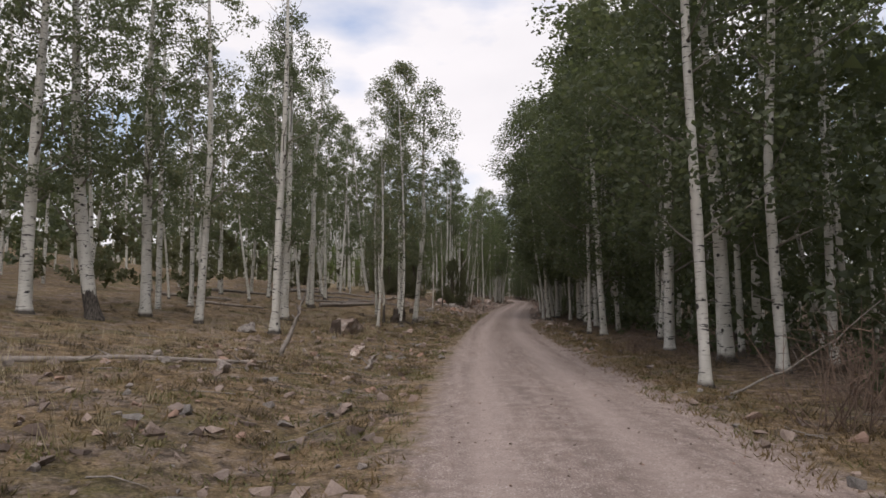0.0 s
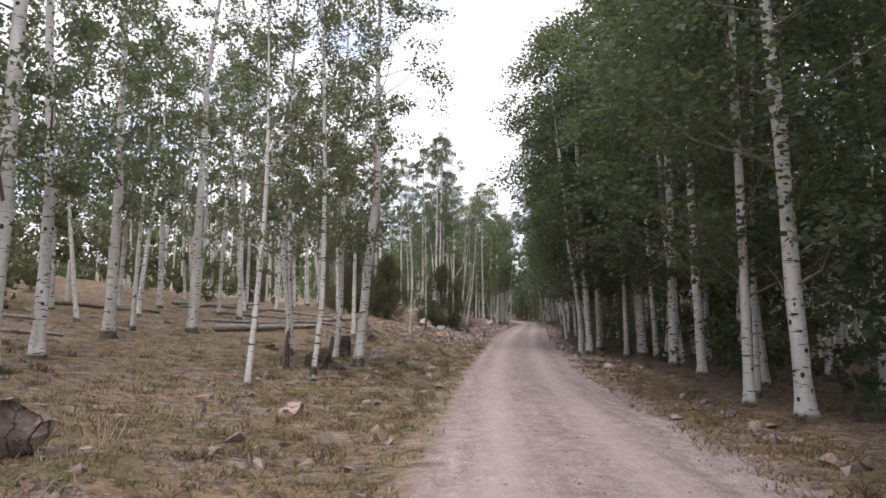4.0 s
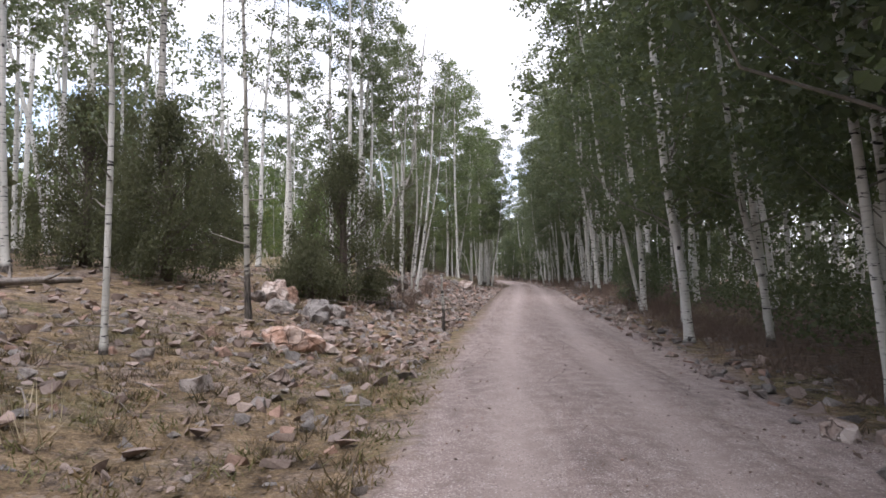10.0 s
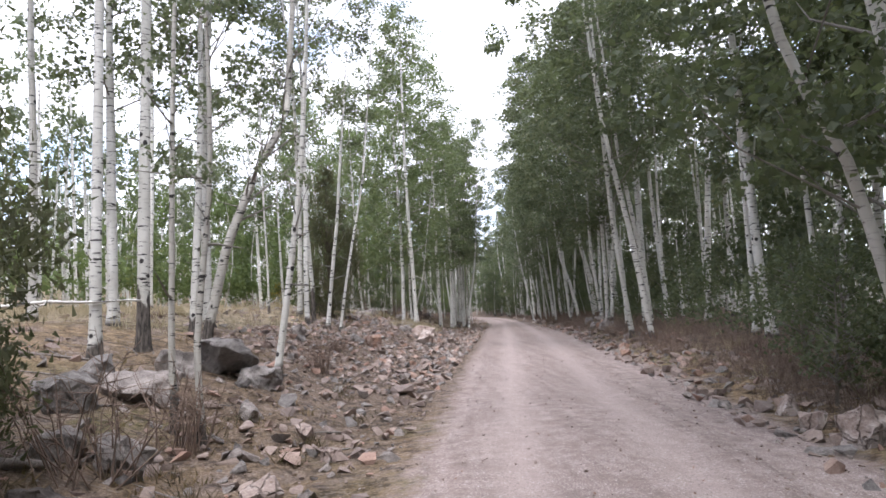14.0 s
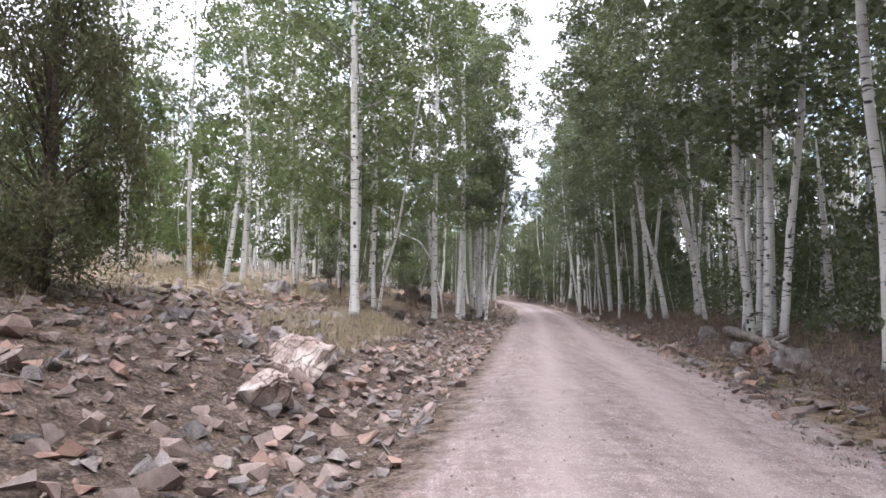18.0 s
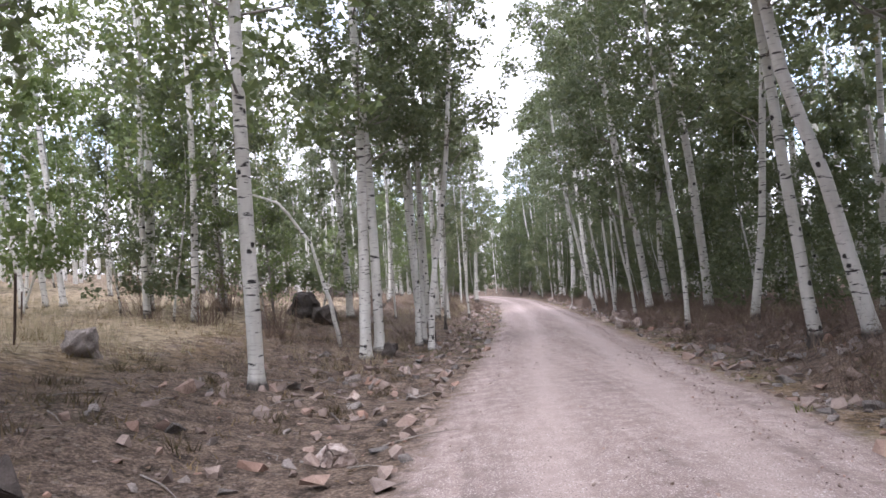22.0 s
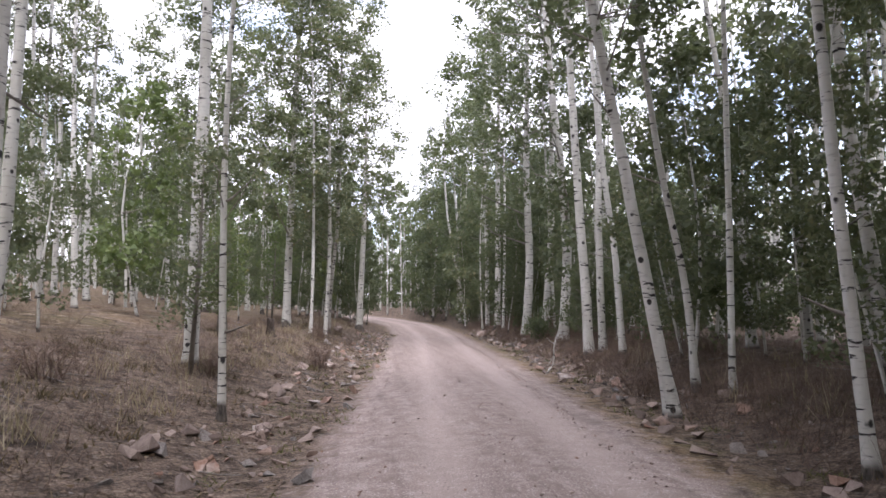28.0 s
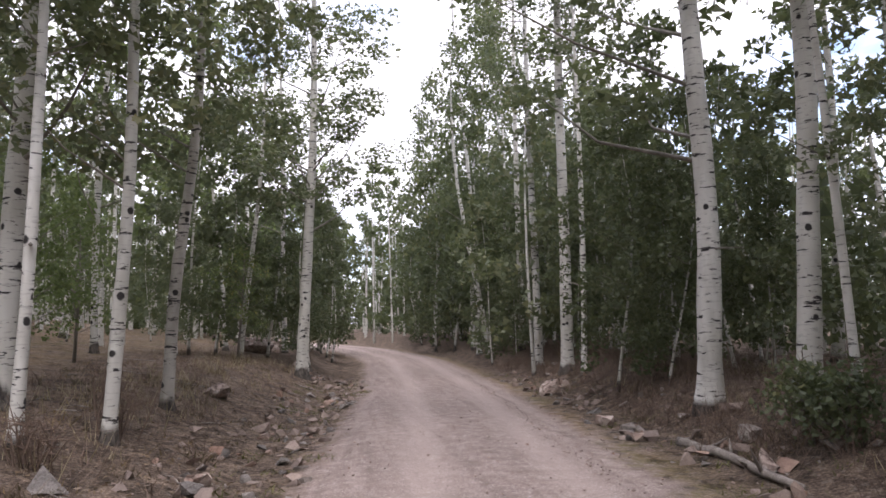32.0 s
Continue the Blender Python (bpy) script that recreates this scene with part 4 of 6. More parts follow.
aspen(8.84, 144.42, 0.25, ((0.14, 2.0), (0.28, 6.3)))
aspen(12.03, 145.60, 0.31, ((0.03, 4.1), (0.24, 11.7)))
aspen(22.72, 148.83, 0.19, ((-0.11, 2.8), (-0.47, 5.6)))
aspen(22.13, 149.84, 0.29, ((-0.04, 1.8), (-0.15, 3.6), (-0.21, 6.3)))
aspen(22.72, 150.26, 0.23, ((-0.05, 4.0), (0.03, 6.4)))
aspen(23.27, 155.50, 0.40, ((0.20, 3.3), (0.07, 6.1), (-0.18, 9.0)))
aspen(5.75, 155.91, 0.22, ((-0.08, 4.9),), sparse=True)
aspen(23.90, 158.40, 0.12, ((-0.02, 0.9),))
aspen(2.94, 158.57, 0.24, ((-0.10, 5.1),), sparse=True)
aspen(13.68, 158.65, 0.14, ((0.03, 1.8), (-0.04, 5.2)))
aspen(23.62, 158.99, 0.33, ((0.38, 4.4), (0.41, 6.1)))
aspen(14.20, 160.00, 0.19, ((0.14, 3.3), (0.14, 5.7)))
aspen(2.67, 160.31, 0.26, ((-0.10, 5.4),), sparse=True)
aspen(12.50, 160.80, 0.37, ((0.22, 5.3),))
aspen(23.35, 161.10, 0.41, ((0.26, 3.1), (0.19, 7.9), (0.33, 11.8)))
aspen(14.25, 162.61, 0.21, ((0.09, 2.2), (0.37, 4.7), (0.42, 7.4)), dark=True)
aspen(2.82, 164.64, 0.30, ((-0.08, 6.3),), sparse=True)
aspen(1.13, 165.25, 0.30, ((-0.10, 6.1),), sparse=True)
aspen(8.00, 165.60, 0.34, ((0.10, 5.6), (0.17, 12.2)))
aspen(8.45, 166.20, 0.27, ((-0.14, 5.8), (-0.06, 12.5)))
aspen(24.20, 169.16, 0.18, ((0.07, 2.7),))
aspen(24.19, 170.60, 0.41, ((0.16, 4.7),))
aspen(15.82, 173.10, 0.41, ((0.29, 8.5), (0.38, 17.4)))
aspen(24.31, 174.03, 0.31, ((0.06, 3.6),))
aspen(13.45, 175.54, 0.22, ((0.63, 10.0),), thin=True)
aspen(25.44, 180.41, 0.33, ((0.33, 17.4),))
aspen(14.55, 181.27, 0.24, ((-0.14, 4.5),))
# more tall trees close the right-hand wall
for k, (gap, y) in enumerate(zip((5.6, 5.2, 6.0, 5.4, 5.0, 5.8, 5.3, 5.1, 5.7), (26.5, 35.5, 39.5, 46.5, 49.5, 58, 63, 69.5, 79))):
    aspen(float(axis_x(y)) + gap + 1.3, y, 0.2 + 0.03 * (k % 3), ((-0.25 - 0.1 * (k % 4), 6.0),), height=18.5 + k % 3, crown=DENSE_CROWNS if y < 84 else FULL_CROWNS)
taken += [(o.location.x, o.location.y) for o in scene.objects if o.name.startswith("aspen_tree")]

# ---- the wood behind the roadside trees ----
def fill(kinds, spots, used, size=1.0):
    for x, y in spots:
        s = rng.uniform(0.8, 1.2) * size
        m = pose(x, y, on_ground(x, y), rng.normal() * 2, rng.normal() * 2.6, rng.uniform(0, 360)) @ Matrix.Scale(s, 4)
        left = [j for j in range(len(kinds)) if j not in used]
        k = left[0] if left else int(rng.integers(len(kinds)))
        if k in used:
            copy_thing(kinds[k], m)
        else:
            used.add(k)
            kinds[k].matrix_basis = m


def scatter(d0, d1, y0, y1, gap, most, keep=lambda d, y: True):
    """Random places d0 to d1 from the road's axis, no nearer to a tree than gap."""
    got = []
    for _ in range(most * 5):
        y = rng.uniform(y0, y1)
        d = rng.uniform(d0, d1)
        x = float(axis_x(y)) + d
        if len(got) < most and keep(d, y) and all((x - a) ** 2 + (y - b) ** 2 > gap * gap for a, b in taken):
            taken.append((x, y))
            got.append((x, y))
    return got


def open_left(d, y):
    """The clearings on the left: grass at the start, the tan meadow further on."""
    if y < 90 and d > -15:
        return False
    if 84 < y < 132:
        return d < (-24 if y < 118 else -17)
    if y > 132:
        return d < -15
    return d < -9


wood_left = [wood_kind(k, d, 300 + i, "white-barked aspen standing in the open wood") for i, (k, d) in enumerate(zip(WOOD_LEFT, (0.2, 0.26, 0.17, 0.3)))]
wood_right = [wood_kind(k, d, 320 + i, "pale aspen in the dark dense wood") for i, (k, d) in enumerate(zip(WOOD_RIGHT, (0.2, 0.25, 0.16, 0.28)))]
wood_high = [wood_kind(k, d, 330 + i, "tall pale aspen with a high crown in the wood") for i, (k, d) in enumerate(zip(WOOD_HIGH, (0.22, 0.28, 0.18)))]
fill(wood_right, scatter(6.0, 12.5, 2, 84, 2.0, 32), set())
fill(wood_high, scatter(6.4, 13, 84, 164, 1.8, 34), set())
fill(wood_right, scatter(3.8, 11, 178, 208, 1.9, 20), set(range(4)))
young = [wood_kind(k, 0.09, 350 + i, "young aspen with dark leaves down to the brush") for i, k in enumerate(YOUNG)]
young_bright = [wood_kind(k, 0.08, 360 + i, "young bright green aspen behind the meadow") for i, k in enumerate(YOUNG_BRIGHT)]
fill(young, scatter(4.6, 12, 118, 185, 1.6, 32), set())
fill(young, scatter(7.5, 13, 82, 112, 1.6, 16), set(range(3)))
young_near = [wood_kind(k, 0.07, 370 + i, "young leafy aspen crowding the wood edge") for i, k in enumerate(YOUNG_NEAR)]
fill(young_near, scatter(4.2, 7.2, 138, 190, 1.1, 32), set(), 0.8)
fill(young_near, scatter(-16, -7.5, 142, 192, 1.6, 9), set(range(3)), 0.85)
fill(young_near, [(6.3, 125.7), (4.1, 124.3), (1.6, 126.4), (7.3, 130.2), (3.0, 129.0)], set(range(3)), 1.2)
fill(young, scatter(3.4, 8.5, 170, 200, 1.4, 14), set(range(3)), 1.45)
fill(young, scatter(-8, -3.5, 172, 198, 1.5, 9), set(range(3)), 1.0)
young_dark = [wood_kind(k, 0.09, 380 + i, "young dark-leaved aspen thick to the ground") for i, k in enumerate(YOUNG_DARK)]
fill(young_dark, scatter(5.2, 9.5, 108, 150, 1.5, 17), set(), 0.72)
fill(young_dark, scatter(3.5, 8, 164, 186, 1.3, 20), set(range(3)), 1.25)
fill(young_dark, scatter(-8, -4, 176, 200, 1.5, 9), set(range(3)), 1.3)
fill(young_dark, scatter(3.2, 14, 186, 207, 1.7, 24), set(range(3)), 1.7)
fill(young_dark, scatter(-13, -4, 198, 216, 1.8, 12), set(range(3)), 1.6)
fill(young_bright, scatter(-27, -17, 104, 142, 1.9, 20), set())
fill(young_bright, scatter(-18, -9, 138, 180, 2.2, 4), set(range(3)))
wood_full = [wood_kind(k, d, 340 + i, "broad leafy aspen at the edge of the meadow") for i, (k, d) in enumerate(zip(WOOD_FULL, (0.24, 0.3, 0.2)))]
fill(wood_full, scatter(-15, -9.5, 112, 130, 2.0, 6), set())
fill(wood_full, scatter(-10, -3.6, 170, 202, 1.9, 6), set(range(3)))
fill(wood_high, scatter(-26, -17, 112, 138, 2.2, 7), set(range(3)))
fill(wood_left, scatter(-22, -7, 10, 185, 2.2, 48, open_left), set())


def far_wood(name, spots, label, leaf, tall, base, per, size, width=1.9, trunk=True):
    """Many far trees in one mesh: thin trunks and clumps of leaves."""
    gen = np.random.default_rng(len(spots))
    tv, tf, lv = [], [], []
    for x, y in spots:
        h = gen.uniform(*tall)
        foot = np.array([x, y, on_ground(x, y)])
        b = gen.uniform(*base)
        lean = gen.normal(size=2) * 0.03 * h
        if trunk:
            r = gen.uniform(0.07, 0.15)
            tv.append(tube([foot - np.array([0, 0, 0.3]), foot + np.array([lean[0] * 0.5, lean[1] * 0.5, h * 0.5]), foot + np.array([lean[0], lean[1], h * 0.97])], [r, r * 0.7, 0.02], 6, False))
        pts, _ = crown_points(h, b, gen.uniform(0.75, 1.2) * width, max(6, int(per / 24)), 24, gen, 0.17 * width + 0.07, 0.6)
        pts[:, :2] += lean * (pts[:, 2:3] / h)
        lv.append(pts + foot)
    v, f = leaves(np.concatenate(lv), size, gen)
    if trunk:
        v2, f2 = joined(tv)
        f2 = np.concatenate([f2[:, [0, 1, 2]], f2[:, [0, 2, 3]]])
        slots = np.concatenate([np.zeros(len(f), int), np.ones(len(f2), int)])
        v, f = np.concatenate([v, v2]), np.concatenate([f, f2 + len(v)])
    else:
        slots = np.zeros(len(f), int)
    return tagged(new(name, raw_mesh(name, v, f, [leaf, BARK], False, slots)), label, "woods", kind="stuff")


far_wood("left_woods", scatter(-70, -15, 0, 215, 2.6, 300, lambda d, y: open_left(d, y) and (y < 118 or d < -26)), "open aspen wood of pale trunks on the slope", LEAF, (12, 17), (2.4, 5), 330, 0.31)
# right, end and bend growth: leaf colour darkened for the shade inside the wood
far_wood("right_woods", scatter(7.5, 36, -5, 84, 1.9, 215), "dark close-grown aspen wood", LEAF_SHADED, (13, 18), (1.2, 3), 430, 0.33)
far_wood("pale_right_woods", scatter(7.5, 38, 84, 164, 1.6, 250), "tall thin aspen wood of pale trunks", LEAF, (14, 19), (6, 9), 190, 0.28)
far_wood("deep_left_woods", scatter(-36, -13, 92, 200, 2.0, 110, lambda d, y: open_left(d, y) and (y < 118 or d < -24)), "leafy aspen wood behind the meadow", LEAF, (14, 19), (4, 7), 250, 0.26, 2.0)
far_wood("end_woods", scatter(-34, 36, 185, 262, 2.2, 330, lambda d, y: abs(d) > 3.6), "aspen wood where the road bends away", LEAF_SHADED, (12, 18), (0.6, 2.5), 300, 0.4)
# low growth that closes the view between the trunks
far_wood("undergrowth", scatter(9, 46, -8, 215, 1.3, 520), "low dark leafy undergrowth of the wood", LEAF_SHADED, (2.2, 6), (0.0, 0.2), 150, 0.30, 1.5, False)
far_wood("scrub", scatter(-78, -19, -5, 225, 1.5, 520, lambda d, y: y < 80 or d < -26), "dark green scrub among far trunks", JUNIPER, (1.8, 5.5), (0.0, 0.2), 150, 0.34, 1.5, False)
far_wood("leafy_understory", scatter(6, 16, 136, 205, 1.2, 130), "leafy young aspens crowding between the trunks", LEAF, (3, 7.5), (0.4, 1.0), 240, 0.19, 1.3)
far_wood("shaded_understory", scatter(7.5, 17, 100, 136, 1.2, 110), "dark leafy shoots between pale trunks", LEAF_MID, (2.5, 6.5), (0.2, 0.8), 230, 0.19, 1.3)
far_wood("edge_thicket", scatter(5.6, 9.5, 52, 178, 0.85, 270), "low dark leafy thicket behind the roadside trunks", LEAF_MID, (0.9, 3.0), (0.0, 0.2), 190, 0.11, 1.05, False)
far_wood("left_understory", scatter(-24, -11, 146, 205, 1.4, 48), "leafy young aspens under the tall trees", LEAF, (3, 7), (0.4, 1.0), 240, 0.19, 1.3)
# extra growth added to darken the gaps behind the trunks, shade in its colour
far_wood("dark_undergrowth", scatter(6.2, 13, -4, 86, 1.15, 130), "dark leafy shoots under the close aspens", LEAF_SHADED, (1.8, 5), (0.0, 0.3), 170, 0.2, 1.2, False)
far_wood("slope_trees", scatter(-75, -30, 22, 128, 2.4, 170), "green trees closing the view up the slope", LEAF, (6, 12), (0.4, 1.4), 210, 0.42, 2.2, False)
far_wood("green_scrub", scatter(-48, -23, 92, 145, 1.8, 110), "young bright green aspens behind the meadow", LEAF_BRIGHT, (3, 7), (0.2, 0.8), 260, 0.24, 1.5, True)
far_wood("bend_scrub", scatter(-40, 40, 200, 300, 1.6, 260, lambda d, y: abs(d) > 3.4), "leafy scrub at the bend", LEAF_SHADED, (2, 6), (0.0, 0.2), 170, 0.36, 1.8, False)

# ---- rocks, stumps, logs, bushes and posts ----
def hull_rock(gen, points, squash=(1, 1, 1)):
    """Verts and triangles of an angular broken stone about 1 m across."""
    bm = bmesh.new()
    p = gen.normal(size=(points, 3))
    p /= np.linalg.norm(p, axis=1)[:, None]
    p *= gen.uniform(0.78, 1.05, (points, 1))
    p = np.sign(p) * np.abs(p) ** 0.62 * 0.5 * np.array(squash)
    for q in p:
        bm.verts.new(q)
    made = bmesh.ops.convex_hull(bm, input=bm.verts)
    loose = [g for g in made["geom_interior"] if isinstance(g, bmesh.types.BMVert)]
    bmesh.ops.delete(bm, geom=loose, context="VERTS")
    bm.verts.index_update()
    v = np.array([q.co for q in bm.verts])
    f = np.array([[q.index for q in t.verts] for t in bm.faces])
    bm.free()
    return v, f


def rough_rock(gen, wide, tall, mat):
    """A boulder with worn edges and a pitted face."""
    bm = bmesh.new()
    v, f = hull_rock(gen, 10 if wide < 0.6 else 15, (wide, wide * gen.uniform(0.7, 0.95), tall * 1.5))
    vs = [bm.verts.new(q) for q in v]
    for t in f:
        bm.faces.new([vs[k] for k in t])
    bmesh.ops.bevel(bm, geom=list(bm.edges), offset=0.012 * wide, segments=1, affect="EDGES")
    bmesh.ops.triangulate(bm, faces=bm.faces)
    for _ in range(3 if wide > 0.5 else 1):
        bmesh.ops.subdivide_edges(bm, edges=[e for e in bm.edges if e.calc_length() > 0.1 * wide], cuts=1)
        bmesh.ops.triangulate(bm, faces=bm.faces)
    for q in bm.verts:
        q.co += Vector(noise.noise_vector(q.co * (2.2 / wide) + Vector((0, wide * 17, 0)))) * 0.10 * wide
        q.co += Vector(noise.noise_vector(q.co * (5 / wide) + Vector((wide * 31, 0, 0)))) * 0.06 * wide
        q.co += Vector(noise.noise_vector(q.co * (13 / wide))) * 0.024 * wide
    me = bpy.data.meshes.new("boulder")
    bm.to_mesh(me)
    bm.free()
    me.materials.append(mat)
    return me


def pink_stone(name, a, c, pale):
    """Broken limestone: rust-stained, bleached in patches, cracked and pitted."""
    m, n, l, b = material(name, 0.9)
    vec = coords(n, l)
    info = n.new("ShaderNodeObjectInfo")
    coarse, fine = noise_of(n, l, vec, 3.0, 6, 0.65), noise_of(n, l, vec, 24, 6, 0.7)
    col = ramp_of(n, l, mix_of(n, l, 0.45, coarse, fine), [(0.34, a), (0.64, c)])
    patch = ramp_of(n, l, noise_of(n, l, vec, 2.1, 5, 0.7), [(0.48, (0, 0, 0)), (0.60, (1, 1, 1))])
    col = mix_of(n, l, patch, col, mix_of(n, l, 0.5, col, pale))
    crack = n.new("ShaderNodeTexVoronoi")
    crack.feature = "DISTANCE_TO_EDGE"
    crack.inputs["Scale"].default_value = 3.6
    wob = n.new("ShaderNodeVectorMath")
    wob.operation = "ADD"
    l.new(vec, wob.inputs[0])
    l.new(math_of(n, l, "MULTIPLY", coarse, 0.5), wob.inputs[1])
    l.new(wob.outputs["Vector"], crack.inputs["Vector"])
    line = ramp_of(n, l, crack.outputs["Distance"], [(0.0, (0.3, 0.27, 0.25)), (0.05, (1, 1, 1))])
    col = mix_of(n, l, 0.75, col, line, "MULTIPLY")
    col = mix_of(n, l, 0.5, col, ramp_of(n, l, info.outputs["Random"], [(0.0, (0.6, 0.58, 0.57)), (0.5, (0.95, 0.93, 0.92)), (1.0, (1.25, 1.15, 1.08))]), "MULTIPLY")
    l.new(col, b.inputs["Base Color"])
    bump_of(n, l, b, mix_of(n, l, 0.5, mix_of(n, l, 0.5, coarse, fine), line), 1.0, 0.06)
    return m


PINK, ORANGE = pink_stone("pink_boulder_stone", (0.20, 0.145, 0.12), (0.50, 0.42, 0.375), (0.68, 0.63, 0.59)), pink_stone("rust_boulder_stone", (0.24, 0.135, 0.092), (0.44, 0.31, 0.245), (0.62, 0.56, 0.52))
GREY, DARK = STONE_GREY, STONE_DARK
ROCK_LABEL = {"pink_boulder_stone": "pale pink angular boulder lying on the ground", "rust_boulder_stone": "rust-stained orange rock beside the gravel",
              "lichened_grey_rock": "grey lichened rock in the rubble", "dark_volcanic_rock": "dark weathered boulder among dry grass"}
rocks = 0


def boulder(x, y, wide, tall, mat):
    global rocks
    rocks += 1
    gen = np.random.default_rng(500 + rocks)
    ob = new("boulder" if wide > 0.5 else "rock", rough_rock(gen, max(wide, 0.14), max(tall, 0.5 * wide), mat))
    ob.matrix_basis = pose(x, y, on_ground(x, y) + 0.24 * max(tall, 0.5 * wide), gen.normal() * 11, gen.normal() * 11, gen.uniform(0, 360))
    return tagged(ob, ROCK_LABEL[mat.name], "rock", "rocks beside the road")


def stump(x, y, wide, tall, mat):
    """A cut or broken stump with a jagged top and spreading roots."""
    gen = np.random.default_rng(int(x * 71 + y * 13) % 9973)
    sides, r = 16, 0.46 * wide
    z = np.array([-0.15, 0.0, 0.12 * tall, 0.45 * tall, 0.85 * tall, tall])
    rad = r * np.array([1.6, 1.4, 1.15, 0.98, 0.94, 0.86])
    jag = 1 + 0.13 * gen.normal(size=(len(z), sides)) * np.array([1.2, 1.2, 1, 0.7, 0.6, 0.6])[:, None]
    v, f = tube(np.stack([0 * z, 0 * z, z], -1), rad[:, None] * jag, sides)
    v = v.copy()
    v[-sides:, 2] += gen.uniform(-0.35, 0.2, sides) * tall
    pieces = [(v, f)]
    for k in range(5):
        a = gen.uniform(0, 6.3)
        out = np.array([math.cos(a), math.sin(a), 0])
        pieces.append(tube([out * r * 0.6 + np.array([0, 0, 0.16 * tall]), out * r * 1.5 + np.array([0, 0, 0.05 * tall]), out * r * 2.1 + np.array([0, 0, -0.06])], [0.24 * r, 0.16 * r, 0.05 * r], 6, False))
    v, f = joined(pieces)
    ob = new("tree_stump", raw_mesh("tree_stump", v, f, [mat]))
    ob.matrix_basis = pose(x, y, on_ground(x, y), gen.normal() * 4, gen.normal() * 4, gen.uniform(0, 360))
    return tagged(ob, "weathered grey broken tree stump in the grass" if mat is DEADWOOD else "dark rotten tree stump in dry grass", "stump", "stumps in the clearing")


def log(x0, y0, x1, y1, dia, lift=0.0, rise=0.0):
    """A fallen trunk with a few broken limbs."""
    gen = np.random.default_rng(int(abs(x0) * 97 + y0 * 31) % 9973)
    n = 9
    t = np.linspace(0, 1, n)
    x, y = x0 + (x1 - x0) * t, y0 + (y1 - y0) * t
    long = math.hypot(x1 - x0, y1 - y0)
    z = np.maximum(ground_z(x, y), np.interp(t, [0, 1], [on_ground(x0, y0), on_ground(x1, y1)])) + 0.38 * dia + lift + rise * t
    pts = np.stack([x, y, z], -1) + gen.normal(size=(n, 3)) * np.array([0.012, 0.012, 0.004]) * long * 0.6
    rad = 0.5 * dia * np.linspace(1.0, 0.55, n)
    pieces = [tube(pts, rad[:, None] * (1 + 0.08 * gen.normal(size=(n, 9))), 9)]
    for k in range(int(3 + long)):
        j = int(gen.integers(2, n - 1))
        way = gen.normal(size=3)
        way[2] = abs(way[2]) * 0.5
        way /= np.linalg.norm(way)
        reach = gen.uniform(0.15, 0.5) * min(1, long * 0.4)
        pieces.append(tube([pts[j], pts[j] + way * reach * 0.6, pts[j] + way * reach + np.array([0, 0, 0.03])], [0.2 * dia, 0.14 * dia, 0.04 * dia], 5, False))
    v, f = joined(pieces)
    return tagged(new("fallen_log", raw_mesh("fallen_log", v, f, [DEADWOOD], True)), "weathered grey fallen trunk lying on the ground" if long > 1.2 else "short dead branch on the ground", "log", "deadwood on the forest floor")


def post(x, y, wide, tall):
    """A steel fence post of T section."""
    bm = bmesh.new()
    for w, t, off in ((0.045, 0.008, 0), (0.008, 0.04, 0.02)):
        bmesh.ops.create_cube(bm, size=1, matrix=Matrix.Translation((0, off, 0.5 * tall - 0.1)) @ Matrix.Diagonal((w, t, tall + 0.2, 1)))
    for k in range(6):
        bmesh.ops.create_cube(bm, size=1, matrix=Matrix.Translation((0, -0.008, 0.25 + k * 0.16)) @ Matrix.Diagonal((0.02, 0.012, 0.02, 1)))
    me = bpy.data.meshes.new("fence_post")
    bm.to_mesh(me)
    bm.free()
    me.materials.append(POST)
    ob = new("fence_post", me)
    ob.matrix_basis = pose(x, y, on_ground(x, y), 0, 2, 25)
    return tagged(ob, "dark rusty steel fence post at the meadow's edge", "post", "fence posts")


def juniper(x, y, wide, tall):
    """A bushy dark juniper: a short forked trunk and needle sprays down to the ground."""
    gen = np.random.default_rng(int(abs(x) * 53 + y * 17) % 9973)
    top = new("juniper_tree")
    top.matrix_basis = Matrix.Translation((x, y, on_ground(x, y)))
    n = int(90 * min(1.6, 0.4 + tall / 4))
    t = gen.uniform(0, 1, n) ** 1.15
    rad = 0.5 * wide * np.interp(t, [0, 0.12, 0.35, 0.7, 1], [0.75, 0.95, 1.0, 0.68, 0.1]) * gen.uniform(0.4, 1.22, n)
    a = gen.uniform(0, 6.3, n)
    ends = np.stack([rad * np.cos(a), rad * np.sin(a), 0.25 + t * (tall - 0.25)], -1)
    pts = np.repeat(ends, 190, 0) + gen.normal(size=(n * 190, 3)) * np.array([0.16, 0.16, 0.24])
    v, f = leaves(pts, 0.036, gen, 3.0, -1.1)
    part("foliage", raw_mesh("foliage", v, f, [JUNIPER]), top)
    pieces = [tube([(0, 0, -0.2), (0.05, 0.03, tall * 0.35), (0, 0, tall * 0.9)], [0.045 * wide + 0.04, 0.03 * wide + 0.03, 0.02], 8)]
    trunk = part("trunk", raw_mesh("trunk", *pieces[0], [JUNIPER_BARK], True), top)
    twigs = []
    for e in ends[: n // 2]:
        foot = np.array([0, 0, max(0.15, e[2] * 0.62)])
        twigs.append(tube([foot, foot + (e - foot) * 0.55 + gen.normal(size=3) * 0.06, e], [0.024, 0.015, 0.004], 4, False))
    tagged(part("branchwork", raw_mesh("branchwork", *joined(twigs), [JUNIPER_BARK], True), trunk), kind="stuff")
    return tagged(top, "dense dark green juniper with brown inner branches" if tall > 2 else "low spreading dark green juniper bush", "tree", "junipers")


